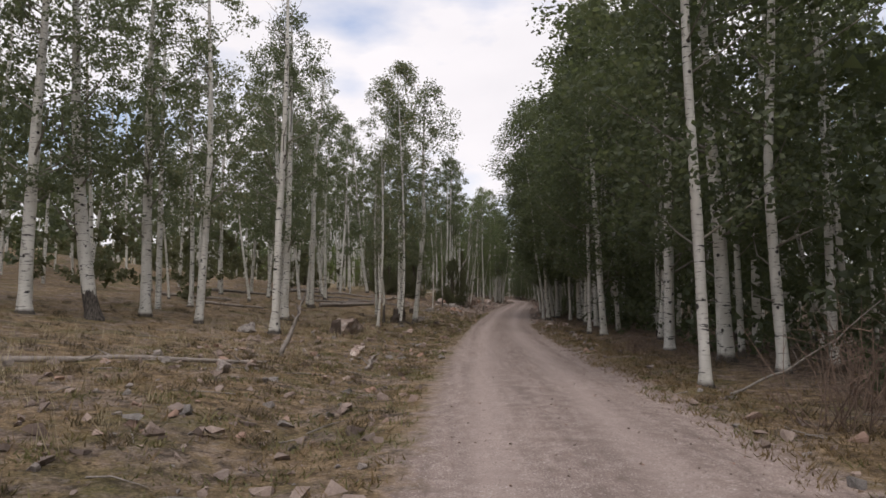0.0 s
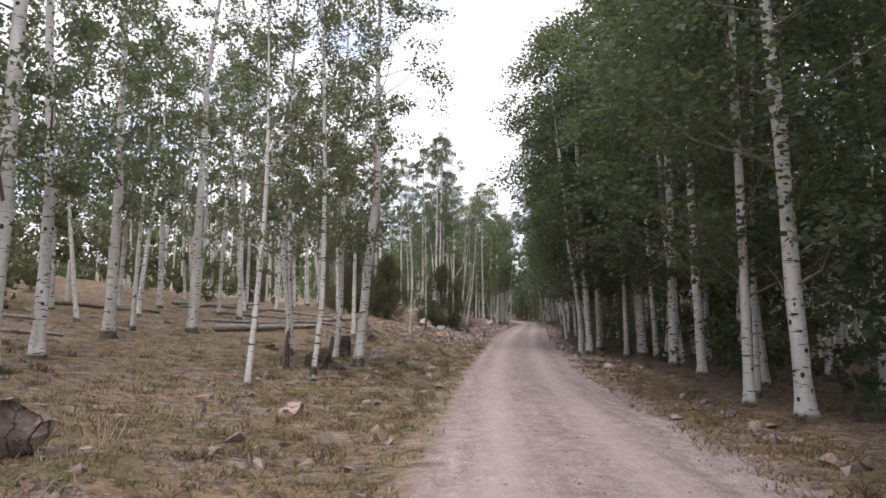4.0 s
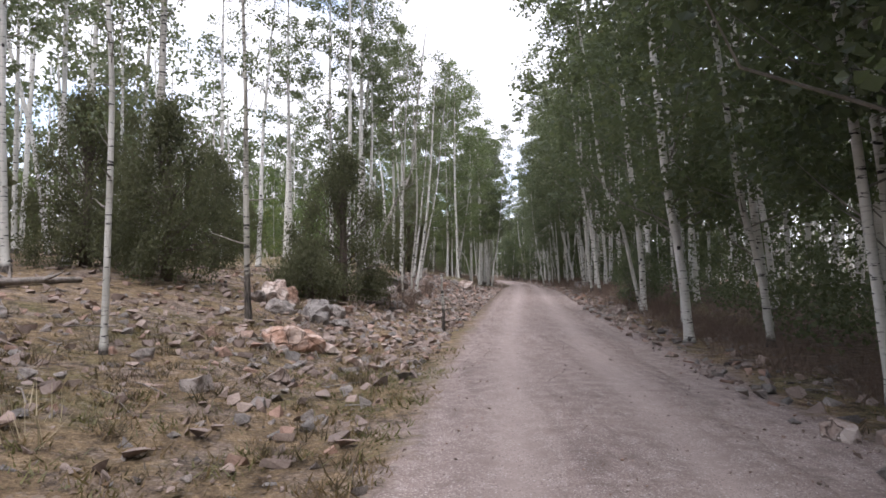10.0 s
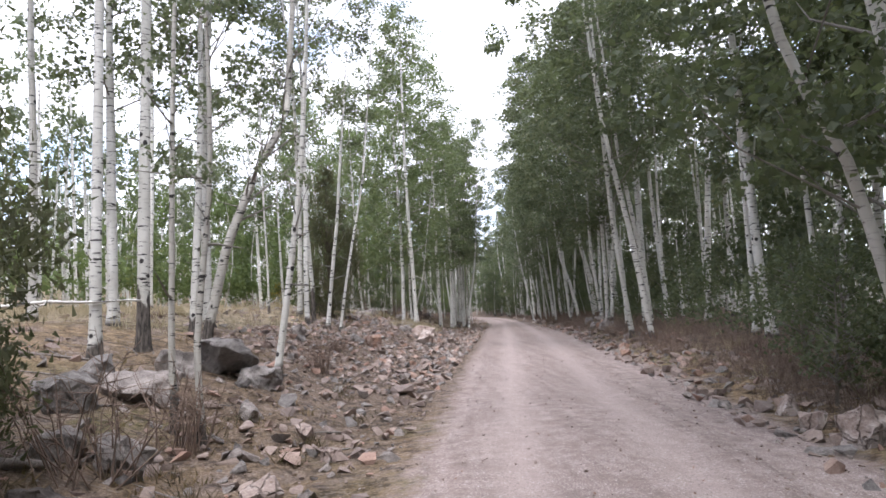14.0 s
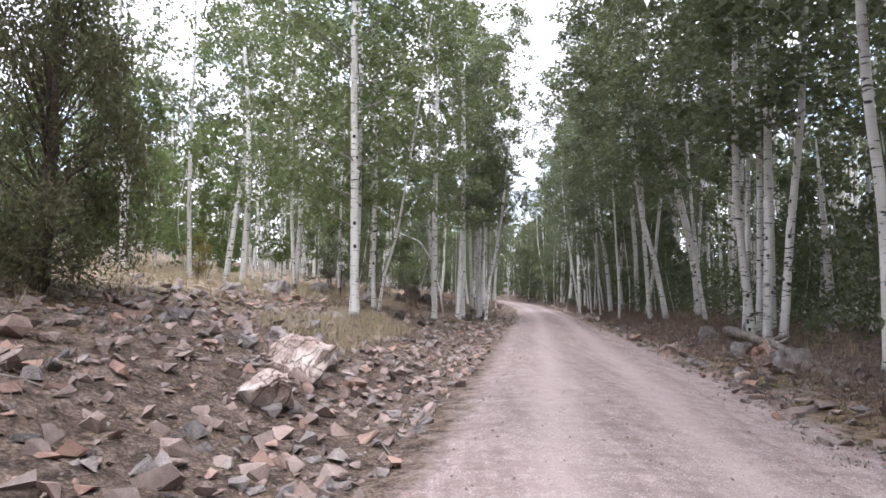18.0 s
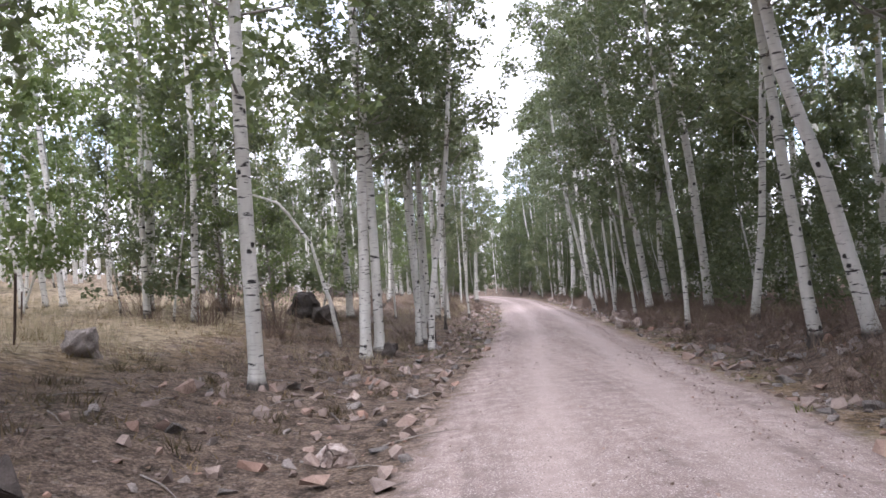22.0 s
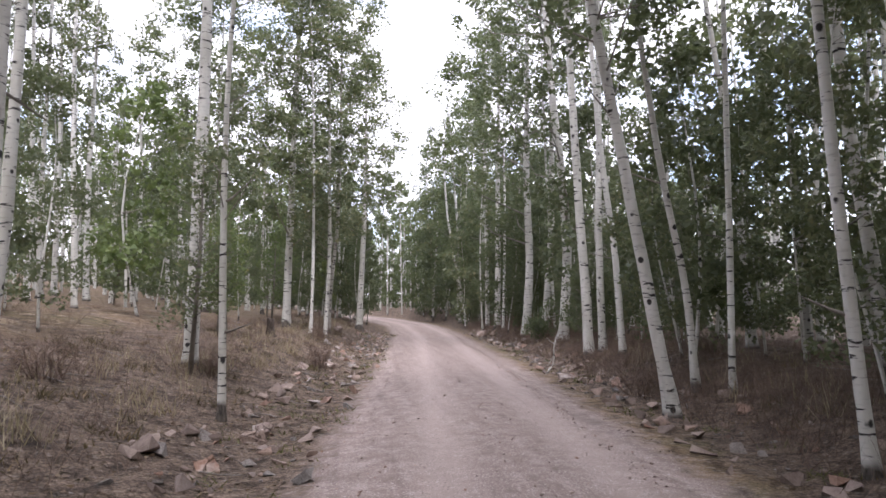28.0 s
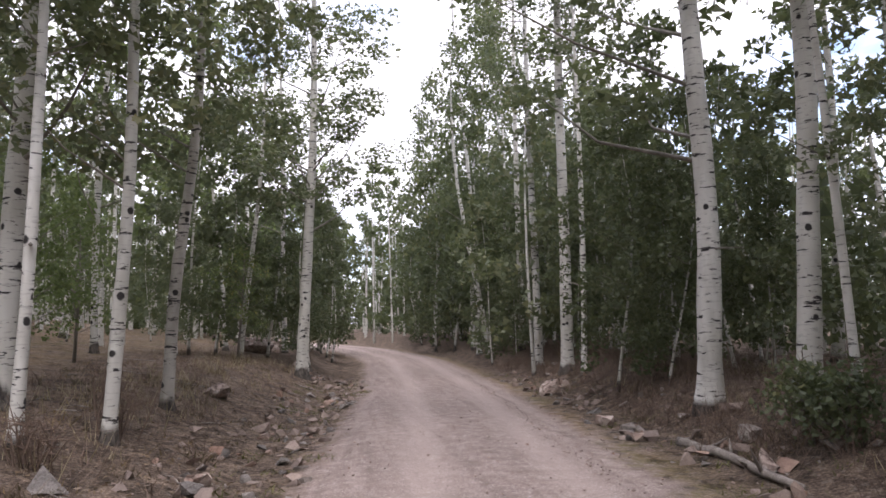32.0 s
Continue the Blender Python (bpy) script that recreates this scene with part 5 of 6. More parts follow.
def sapling(x, y, wide, tall, leaf=None, shade=None):
    """A young aspen: a thin whip with leaves from the knee up."""
    gen = np.random.default_rng(int(abs(x) * 59 + y * 19) % 9973)
    wide, tall = min(max(wide, 0.8), 2.4), min(tall, 5.0)
    top = new("aspen_sapling")
    top.matrix_basis = Matrix.Translation((x, y, on_ground(x, y))) @ Euler((gen.normal() * 0.04, gen.normal() * 0.05, 0)).to_matrix().to_4x4()
    n = int(18 + 9 * tall)
    pts, ends = crown_points(tall, 0.22 * tall, 0.5 * wide, n, 42, gen, 0.17, 0.6)
    v, f = leaves(pts, 0.068, gen)
    part("crown", raw_mesh("crown", v, f, [leaf or shade or LEAF_BRIGHT]), top)
    pieces = [tube([(0, 0, -0.15), (0.04, 0.02, tall * 0.5), (0, 0, tall * 0.98)], [0.012 + 0.009 * tall, 0.008 + 0.006 * tall, 0.004], 7)]
    trunk = part("trunk", raw_mesh("trunk", *pieces[0], [LIMB], True), top)
    twigs = []
    for e in ends:
        foot = np.array([0, 0, max(0.2, e[2] - 0.6 * math.hypot(e[0], e[1]))])
        twigs.append(tube([foot, e], [0.011, 0.003], 4, False))
    tagged(part("branchwork", raw_mesh("branchwork", *joined(twigs), [LIMB], True), trunk), kind="stuff")
    return tagged(top, "young aspen sapling with leaves turned yellow" if leaf else "dark green leafy young aspen at the wood edge" if shade else "young leafy aspen sapling with bright green leaves", "sapling", "aspen saplings")


def pole(name, points, dia, label, mat):
    """A dead leaning stem through a few points, with broken twigs."""
    gen = np.random.default_rng(int(points[0][1] * 37) % 9973)
    pts = np.array([(x, y, on_ground(x, y) + z) for x, y, z in points])
    t = np.linspace(0, len(pts) - 1, 13)
    path = np.stack([np.interp(t, np.arange(len(pts)), pts[:, k]) for k in range(3)], -1) + gen.normal(size=(13, 3)) * 0.012
    rad = 0.5 * dia * np.linspace(1, 0.4, 13)
    pieces = [tube(path, rad[:, None] * (1 + 0.1 * gen.normal(size=(13, 7))), 7)]
    for k in range(4):
        j = int(gen.integers(3, 12))
        way = gen.normal(size=3)
        way /= np.linalg.norm(way)
        pieces.append(tube([path[j], path[j] + way * 0.12, path[j] + way * gen.uniform(0.18, 0.45) + np.array([0, 0, 0.04])], [0.22 * dia, 0.13 * dia, 0.03 * dia], 4, False))
    v, f = joined(pieces)
    return tagged(new(name, raw_mesh(name, v, f, [mat], True)), label, "dead wood", "deadwood on the forest floor")


def bare_bush(x, y, wide, tall, label, mat):
    """A leafless bush of arching, forking twigs."""
    gen = np.random.default_rng(int(abs(x) * 91 + y * 7) % 9973)
    pieces = []
    for k in range(34):
        a = gen.uniform(0, 6.3)
        out = np.array([math.cos(a), math.sin(a), 0]) * gen.uniform(0.25, 1.0) * wide * 0.5
        foot = np.array([out[0], out[1], 0]) * gen.uniform(0.1, 0.6) + gen.normal(size=3) * np.array([0.08, 0.08, 0]) * wide
        top = out * 1.1 + np.array([0, 0, tall * gen.uniform(0.35, 1.0)]) + gen.normal(size=3) * 0.1 * wide
        mid = foot + (top - foot) * 0.5 + gen.normal(size=3) * 0.06 * wide
        foot[2] = -0.12
        pieces.append(tube([foot, mid, top], [0.011, 0.007, 0.003], 4, False))
        for j in range(4):
            s = mid + (top - mid) * gen.uniform(0, 0.8)
            pieces.append(tube([s, s + gen.normal(size=3) * np.array([0.18, 0.18, 0.12])], [0.006, 0.002], 3 + 1, False))
    v, f = joined(pieces)
    ob = new("bare_bush", raw_mesh("bare_bush", v, f, [mat], True))
    ob.matrix_basis = Matrix.Translation((x, y, on_ground(x, y)))
    return tagged(ob, label, "bush", "bare bushes")


boulder(-4.13, 12.27, 0.42, 0.23, GREY)
boulder(-2.52, 18.84, 0.42, 0.23, PINK)
boulder(-2.58, 20.10, 0.41, 0.19, PINK)
boulder(-2.64, 23.93, 0.44, 0.22, PINK)
boulder(-7.27, 24.32, 0.75, 0.23, GREY)
boulder(-0.74, 25.35, 0.27, 0.17, PINK)
boulder(-1.14, 25.40, 0.17, 0.12, GREY)
boulder(-3.94, 27.06, 1.21, 0.77, PINK)
boulder(-1.67, 31.79, 0.55, 0.25, PINK)
boulder(0.59, 41.61, 0.29, 0.14, PINK)
boulder(8.37, 44.67, 0.54, 0.31, PINK)
boulder(7.44, 44.98, 0.53, 0.34, PINK)
boulder(0.63, 45.04, 0.41, 0.17, PINK)
boulder(8.66, 45.93, 0.34, 0.21, PINK)
boulder(8.35, 54.03, 0.42, 0.22, PINK)
boulder(7.83, 54.91, 0.43, 0.19, PINK)
boulder(2.29, 56.41, 0.25, 0.12, PINK)
boulder(9.26, 57.21, 0.51, 0.39, PINK)
boulder(8.68, 57.90, 0.41, 0.27, PINK)
boulder(8.06, 58.40, 0.43, 0.22, PINK)
boulder(0.84, 60.50, 0.49, 0.23, GREY)
boulder(1.69, 61.78, 0.51, 0.26, PINK)
boulder(-3.43, 63.07, 0.44, 0.22, GREY)
boulder(8.73, 63.31, 0.32, 0.16, GREY)
boulder(2.68, 63.57, 0.35, 0.22, PINK)
boulder(3.51, 63.60, 0.25, 0.18, PINK)
boulder(3.09, 64.29, 0.21, 0.14, GREY)
boulder(-0.36, 70.12, 0.98, 0.61, PINK)
boulder(0.96, 68.97, 1.22, 0.44, GREY)
boulder(1.36, 69.31, 0.82, 0.37, GREY)
boulder(0.21, 68.40, 0.80, 0.30, GREY)
boulder(1.25, 67.75, 0.61, 0.21, GREY)
boulder(1.91, 68.63, 0.48, 0.25, PINK)
boulder(-0.67, 69.35, 0.60, 0.30, GREY)
boulder(1.72, 67.84, 0.56, 0.22, GREY)
boulder(1.31, 64.68, 1.2, 0.62, ORANGE)
boulder(1.98, 64.81, 0.43, 0.27, PINK)
boulder(2.65, 65.98, 0.47, 0.14, PINK)
boulder(9.26, 67.01, 0.32, 0.16, PINK)
boulder(1.55, 69.34, 0.43, 0.22, GREY)
boulder(0.01, 70.20, 0.75, 0.5, ORANGE)
boulder(9.81, 71.23, 0.20, 0.09, PINK)
boulder(1.71, 71.36, 0.28, 0.11, GREY)
boulder(2.75, 72.20, 0.53, 0.21, GREY)
boulder(10.38, 73.27, 0.23, 0.14, PINK)
boulder(10.71, 73.30, 0.35, 0.23, PINK)
boulder(4.53, 73.67, 0.41, 0.23, PINK)
boulder(2.79, 74.72, 0.54, 0.19, DARK)
boulder(11.1, 76.0, 0.72, 0.45, PINK)
boulder(11.44, 77.97, 0.4, 0.3, PINK)
boulder(4.91, 90.7, 0.62, 0.5, ORANGE)
boulder(6.79, 97.5, 1.3, 0.6, PINK)
boulder(2.58, 81.35, 1.50, 0.42, GREY)
boulder(3.30, 81.00, 0.80, 0.30, GREY)
boulder(1.90, 80.60, 0.90, 0.35, GREY)
boulder(2.20, 78.40, 1.10, 0.32, GREY)
boulder(1.50, 77.60, 0.90, 0.30, GREY)
boulder(2.90, 76.20, 0.80, 0.26, GREY)
boulder(2.30, 75.90, 0.60, 0.24, GREY)
boulder(3.60, 78.90, 0.55, 0.22, GREY)
boulder(1.20, 79.20, 0.80, 0.30, GREY)
boulder(3.90, 80.20, 0.50, 0.20, GREY)
boulder(4.53, 75.48, 0.50, 0.24, PINK)
boulder(-0.17, 75.52, 0.92, 0.46, PINK)
boulder(11.14, 76.98, 0.41, 0.26, PINK)
boulder(4.98, 77.14, 0.34, 0.17, PINK)
boulder(4.48, 78.19, 0.37, 0.21, PINK)
boulder(5.33, 87.74, 0.51, 0.30, ORANGE)
boulder(6.10, 88.23, 0.27, 0.22, ORANGE)
boulder(12.67, 88.35, 0.40, 0.20, ORANGE)
boulder(5.77, 88.79, 0.37, 0.18, PINK)
boulder(2.59, 89.59, 0.59, 0.44, GREY)
boulder(13.36, 90.66, 0.44, 0.30, ORANGE)
boulder(13.09, 91.15, 0.47, 0.22, ORANGE)
boulder(6.76, 95.58, 0.78, 0.45, PINK)
boulder(6.88, 98.75, 0.63, 0.24, GREY)
boulder(7.27, 98.86, 0.24, 0.19, PINK)
boulder(6.11, 98.96, 0.65, 0.30, GREY)
boulder(8.01, 99.59, 0.52, 0.29, PINK)
boulder(8.42, 99.68, 0.27, 0.14, PINK)
boulder(14.79, 100.54, 0.44, 0.21, PINK)
boulder(5.76, 100.88, 0.30, 0.16, GREY)
boulder(16.08, 101.05, 0.92, 0.35, GREY)
boulder(6.11, 101.13, 0.46, 0.27, GREY)
boulder(16.37, 102.71, 0.71, 0.36, ORANGE)
boulder(16.26, 103.75, 0.68, 0.36, GREY)
boulder(3.61, 104.02, 0.61, 0.24, GREY)
boulder(6.13, 104.09, 0.60, 0.24, GREY)
boulder(15.56, 106.82, 0.57, 0.30, PINK)
boulder(3.73, 107.60, 1.05, 0.36, GREY)
boulder(17.20, 108.00, 0.81, 0.30, GREY)
boulder(15.59, 108.14, 0.32, 0.16, PINK)
boulder(15.16, 108.34, 0.27, 0.12, PINK)
boulder(7.27, 109.98, 0.64, 0.21, DARK)
boulder(8.18, 110.81, 0.48, 0.29, DARK)
boulder(16.06, 111.50, 0.49, 0.33, ORANGE)
boulder(7.17, 111.64, 0.55, 0.22, GREY)
boulder(10.41, 112.91, 0.51, 0.20, PINK)
boulder(3.73, 115.16, 1.05, 0.46, GREY)
boulder(10.07, 116.90, 0.36, 0.15, PINK)
boulder(16.05, 116.94, 0.24, 0.10, PINK)
boulder(5.49, 116.95, 0.84, 0.52, GREY)
boulder(11.05, 117.23, 0.37, 0.13, PINK)
boulder(10.82, 120.05, 0.37, 0.15, PINK)
boulder(10.29, 122.99, 0.68, 0.39, DARK)
boulder(18.51, 124.54, 0.42, 0.20, PINK)
boulder(6.51, 124.56, 0.85, 0.61, DARK)
boulder(10.72, 124.70, 0.27, 0.14, PINK)
boulder(11.85, 125.82, 0.22, 0.10, PINK)
boulder(11.43, 126.99, 0.49, 0.52, DARK)
boulder(7.75, 127.64, 1.22, 0.58, DARK)
boulder(18.05, 128.31, 0.78, 0.34, PINK)
boulder(6.74, 128.59, 1.43, 0.87, DARK)
boulder(18.84, 129.15, 0.59, 0.33, PINK)
boulder(9.16, 130.53, 0.82, 0.39, GREY)
boulder(18.58, 132.49, 0.46, 0.15, PINK)
boulder(12.14, 132.67, 0.33, 0.21, PINK)
boulder(19.3, 133.6, 0.58, 0.42, PINK)
boulder(19.75, 133.95, 0.62, 0.45, PINK)
boulder(18.82, 133.88, 0.32, 0.17, PINK)
boulder(20.15, 133.65, 0.5, 0.36, PINK)
boulder(13.24, 134.76, 0.23, 0.15, PINK)
boulder(18.96, 135.33, 0.33, 0.25, PINK)
boulder(8.77, 139.08, 0.61, 0.31, DARK)
boulder(13.68, 139.34, 0.33, 0.16, ORANGE)
boulder(14.00, 140.81, 0.40, 0.22, PINK)
boulder(13.99, 141.34, 0.42, 0.19, PINK)
boulder(20.50, 146.99, 0.50, 0.27, PINK)
boulder(14.85, 148.38, 0.26, 0.15, PINK)
boulder(15.33, 148.97, 0.21, 0.11, PINK)
boulder(14.04, 149.40, 0.29, 0.10, PINK)
boulder(5.20, 149.41, 1.70, 0.90, DARK)
boulder(20.85, 150.47, 0.24, 0.09, PINK)
boulder(14.69, 150.62, 0.45, 0.21, PINK)
boulder(14.42, 157.77, 0.43, 0.19, GREY)
boulder(22.27, 158.01, 0.42, 0.21, PINK)
boulder(15.56, 159.05, 0.35, 0.15, PINK)
boulder(22.78, 159.10, 0.40, 0.15, GREY)
boulder(21.83, 161.97, 0.42, 0.22, PINK)
boulder(14.60, 164.98, 0.60, 0.16, PINK)
boulder(22.65, 167.35, 0.76, 0.35, PINK)
boulder(15.55, 176.12, 0.68, 0.42, PINK)
boulder(13.62, 179.27, 1.23, 0.71, PINK)
boulder(14.01, 181.52, 1.10, 0.48, PINK)

stump(-4.32, 26.04, 0.45, 0.56, CHARRED)
stump(-2.81, 40.51, 0.89, 0.49, CHARRED)
stump(-0.46, 44.65, 0.40, 0.21, CHARRED)
stump(-5.76, 45.92, 0.41, 0.19, CHARRED)
stump(-1.57, 46.86, 0.61, 0.38, DEADWOOD)
stump(-3.22, 47.1, 0.95, 0.75, CHARRED)
stump(-2.57, 53.85, 0.55, 0.35, CHARRED)
stump(-1.12, 58.11, 0.77, 0.37, DEADWOOD)
stump(12.59, 154.37, 0.29, 0.51, CHARRED)

log(-8.00, 11.80, -3.97, 14.86, 0.13)
log(-1.81, 15.68, -2.01, 18.97, 0.10)
log(-9.59, 50.34, -6.06, 56.22, 0.37)
log(-11.53, 54.16, -7.04, 56.88, 0.21)
log(-14.78, 59.57, -12.07, 66.29, 0.22)
log(-5.84, 61.74, -5.06, 65.19, 0.20)
log(-6.41, 59.28, -4.43, 67.67, 0.25)
log(-7.58, 66.17, -7.18, 69.46, 0.16)
log(-8.4, 57.8, -3.2, 58.9, 0.24)
log(-12.6, 58.8, -7.6, 59.3, 0.2)
log(-16.0, 61.0, -10.4, 62.6, 0.28)
log(-10.8, 63.4, -6.2, 64.1, 0.22)
log(-18.5, 52.0, -14.2, 55.0, 0.24)
log(-15.5, 40.0, -11.5, 41.6, 0.2)
log(-19.5, 44.5, -15.0, 46.0, 0.24)
log(1.73, 74.84, 2.57, 75.40, 0.14)
log(17.28, 106.9, 16.3, 101.9, 0.3, 0.14)
log(-1.9, 79.2, 0.4, 80.6, 0.08)
log(-5.91, 103.07, -13.90, 123.77, 0.25)
log(10.32, 124.00, 10.48, 124.49, 0.06)
log(22.14, 159.86, 21.89, 156.96, 0.15)

post(4.26, 117.03, 0.12, 1.23)
post(-0.21, 124.29, 0.16, 0.93)
post(0.41, 163.35, 0.25, 1.53)

juniper(-3.12, 69.52, 3.1, 4.6)
juniper(-5.97, 70.85, 3.2, 4.9)
juniper(0.26, 72.16, 2.01, 1.47)
juniper(1.02, 74.15, 3.3, 4.9)
juniper(-4.58, 78.02, 2.95, 4.57)
juniper(-8.55, 79.53, 4.20, 6.30)
juniper(-18.21, 85.15, 3.25, 4.22)
juniper(2.71, 97.55, 2.46, 6.36)

sapling(-4.04, 121.95, 1.3, 2.6, LEAF_YELLOW)
sapling(6.78, 125.06, 2.05, 3.58)
sapling(5.14, 125.59, 2.12, 3.44)
sapling(-13.26, 129.44, 2.86, 6.04)
sapling(-12.78, 132.21, 3.76, 6.84)
sapling(6.16, 140.07, 1.99, 2.98)
sapling(2.40, 146.46, 3.49, 6.98)
sapling(5.44, 146.58, 2.02, 4.41)
sapling(-4.97, 147.87, 4.38, 7.17)
sapling(12.25, 144.7, 1.5, 4.4, None, LEAF)
sapling(12.1, 77.9, 1.7, 1.9, None, LEAF_MID)
sapling(12.9, 78.7, 2.0, 2.3, None, LEAF_MID)
sapling(12.6, 76.9, 1.5, 1.5, None, LEAF_MID)
sapling(13.3, 80.4, 1.8, 2.4, None, LEAF_MID)
sapling(22.61, 151.49, 1.53, 3.07, None, LEAF_MID)
sapling(-2.41, 151.57, 5.17, 8.19)
sapling(11.34, 151.80, 1.06, 3.70)
sapling(11.47, 152.60, 2.10, 3.50)
sapling(4.27, 153.10, 2.40, 5.28)
sapling(11.07, 153.33, 0.81, 3.33)
sapling(23.26, 153.42, 1.39, 1.73, None, LEAF_MID)
sapling(23.39, 156.04, 1.52, 1.66, None, LEAF_MID)
sapling(22.97, 157.60, 0.84, 0.84, None, LEAF_MID)
sapling(22.96, 158.12, 0.69, 0.90, None, LEAF_MID)
sapling(4.94, 162.05, 2.24, 3.73)
sapling(11.62, 162.98, 2.38, 4.23)
sapling(10.85, 167.54, 1.89, 3.51)
sapling(13.57, 174.19, 1.95, 3.91)

pole("leaning_snag", [(-4.14, 16.52, -0.01), (-3.87, 16.97, 0.84), (-3.66, 17.32, 1.68)], 0.14, "dark dead stem leaning against a white trunk", DEADWOOD)
pole("bent_stick", [(20.32, 148.15, -0.00), (20.49, 148.10, 0.25), (20.51, 148.05, 0.78), (20.70, 147.97, 1.37)], 0.05, "pale bent dead stick standing upright", BARK)
pole("broken_snag", [(4.40, 70.72, -0.00), (4.39, 70.68, 0.51), (4.38, 70.64, 1.03), (4.33, 70.59, 1.65)], 0.13, "dark broken snag with peeling pale bark", BARK_DARK)
pole("leaning_pole", [(-2.0, 79.6, 0.45), (-0.4, 80.3, 0.85), (1.2, 81.0, 1.15)], 0.09, "pale dead pole leaning in a tree fork", BARK)
pole("bent_sapling", [(8.98, 123.23, -0.01), (8.78, 123.13, 1.16), (8.35, 123.00, 2.73), (7.56, 122.92, 3.66), (6.29, 122.91, 3.91)], 0.12, "thin pale aspen stem bent over in an arch", BARK)
pole("fallen_branch", [(5.07, 11.63, -0.00), (6.28, 12.00, 0.43), (7.46, 12.36, 1.00), (8.45, 12.51, 1.71)], 0.05, "pale dead branch sticking out of a bush", DEADWOOD)
bare_bush(5.36, 8.97, 2.00, 1.54, "leafless grey-brown bush beside the track", TWIG)
bare_bush(6.70, 10.11, 1.91, 1.91, "leafless grey-brown bush beside the track", TWIG)
bare_bush(6.10, 20.93, 1.32, 0.85, "low leafless brown bush under the aspens", TWIG)
bare_bush(11.67, 73.31, 1.17, 1.17, "leafless grey bush at the wood edge", TWIG)
bare_bush(4.02, 84.02, 0.9, 0.85, "round grey bare bush among rubble", TWIG)
bare_bush(4.01, 87.41, 0.68, 0.40, "low leafless bush among rubble", TWIG)
bare_bush(-4.03, 121.75, 1.51, 2.02, "bare upright stems of a dead bush", TWIG)
bare_bush(-5.79, 118.23, 1.99, 2.21, "bare upright stems of a dead bush", TWIG)
bare_bush(4.69, 127.31, 2.45, 2.45, "bare reddish stems at the meadow edge", TWIG)
bare_bush(2.28, 130.24, 2.23, 2.47, "bare reddish stems at the meadow edge", TWIG)
bare_bush(2.30, 126.20, 2.13, 1.95, "bare reddish stems at the meadow edge", TWIG)
bare_bush(5.23, 123.86, 1.73, 1.57, "bare reddish stems at the meadow edge", TWIG)
bare_bush(7.32, 122.94, 1.32, 1.53, "bare reddish stems among dark boulders", TWIG)
bare_bush(8.22, 139.21, 1.32, 1.32, "bare reddish stems among dark boulders", TWIG)
bare_bush(21.63, 136.48, 1.50, 0.80, "bare reddish brush at the wood edge", TWIG)
bare_bush(10.97, 141.72, 1.05, 0.64, "low bare brown bush in dry grass", TWIG)
bare_bush(12.42, 145.38, 1.03, 0.59, "low bare brown bush in dry grass", TWIG)
bare_bush(14.40, 150.02, 0.83, 0.83, "low bare brown bush in dry grass", TWIG)
bare_bush(14.12, 160.41, 1.01, 1.16, "low bare brown bush in dry grass", TWIG)
bare_bush(14.05, 158.28, 0.77, 0.71, "low bare brown bush in dry grass", TWIG)
bare_bush(23.60, 158.50, 0.96, 0.81, "bare brown bush at the wood edge", TWIG)
bare_bush(20.86, 143.57, 1.10, 0.69, "bare brown bush at the wood edge", TWIG)
bare_bush(-3.82, 60.90, 1.08, 0.48, "low bare bush in grey rubble", TWIG)
bare_bush(2.87, 75.43, 1.76, 1.47, "low bare bush by the rocks", TWIG)
bare_bush(3.26, 76.97, 1.05, 1.05, "low bare bush by the rocks", TWIG)

# ---- loose stones, gravel, grass and litter ----
stone_shapes = [hull_rock(np.random.default_rng(900 + k), 11, (1, 0.8, 0.62)) for k in range(10)]
rubble_shapes = [hull_rock(np.random.default_rng(930 + k), 8, (1, 0.8, 0.6)) for k in range(10)]
chip_shapes = [hull_rock(np.random.default_rng(950 + k), 6, (1, 0.85, 0.6)) for k in range(5)]


def turned(v, size, x, y, z, gen):
    a, b = gen.uniform(0, 6.3), gen.normal() * 0.35
    ca, sa, cb, sb = math.cos(a), math.sin(a), math.cos(b), math.sin(b)
    m = np.array([[ca, -sa * cb, sa * sb], [sa, ca * cb, -ca * sb], [0, sb, cb]])
    return (v * size) @ m.T + np.array([x, y, z])


def stone_spots(n, gen, lanes):
    """Places along the road: lanes are (d0, d1, y0, y1, share)."""
    share = np.array([q[4] for q in lanes], float)
    for k in gen.choice(len(lanes), n, p=share / share.sum()):
        d0, d1, y0, y1, _ = lanes[k]
        y = gen.uniform(y0, y1)
        yield float(axis_x(y)) + gen.uniform(d0, d1), y


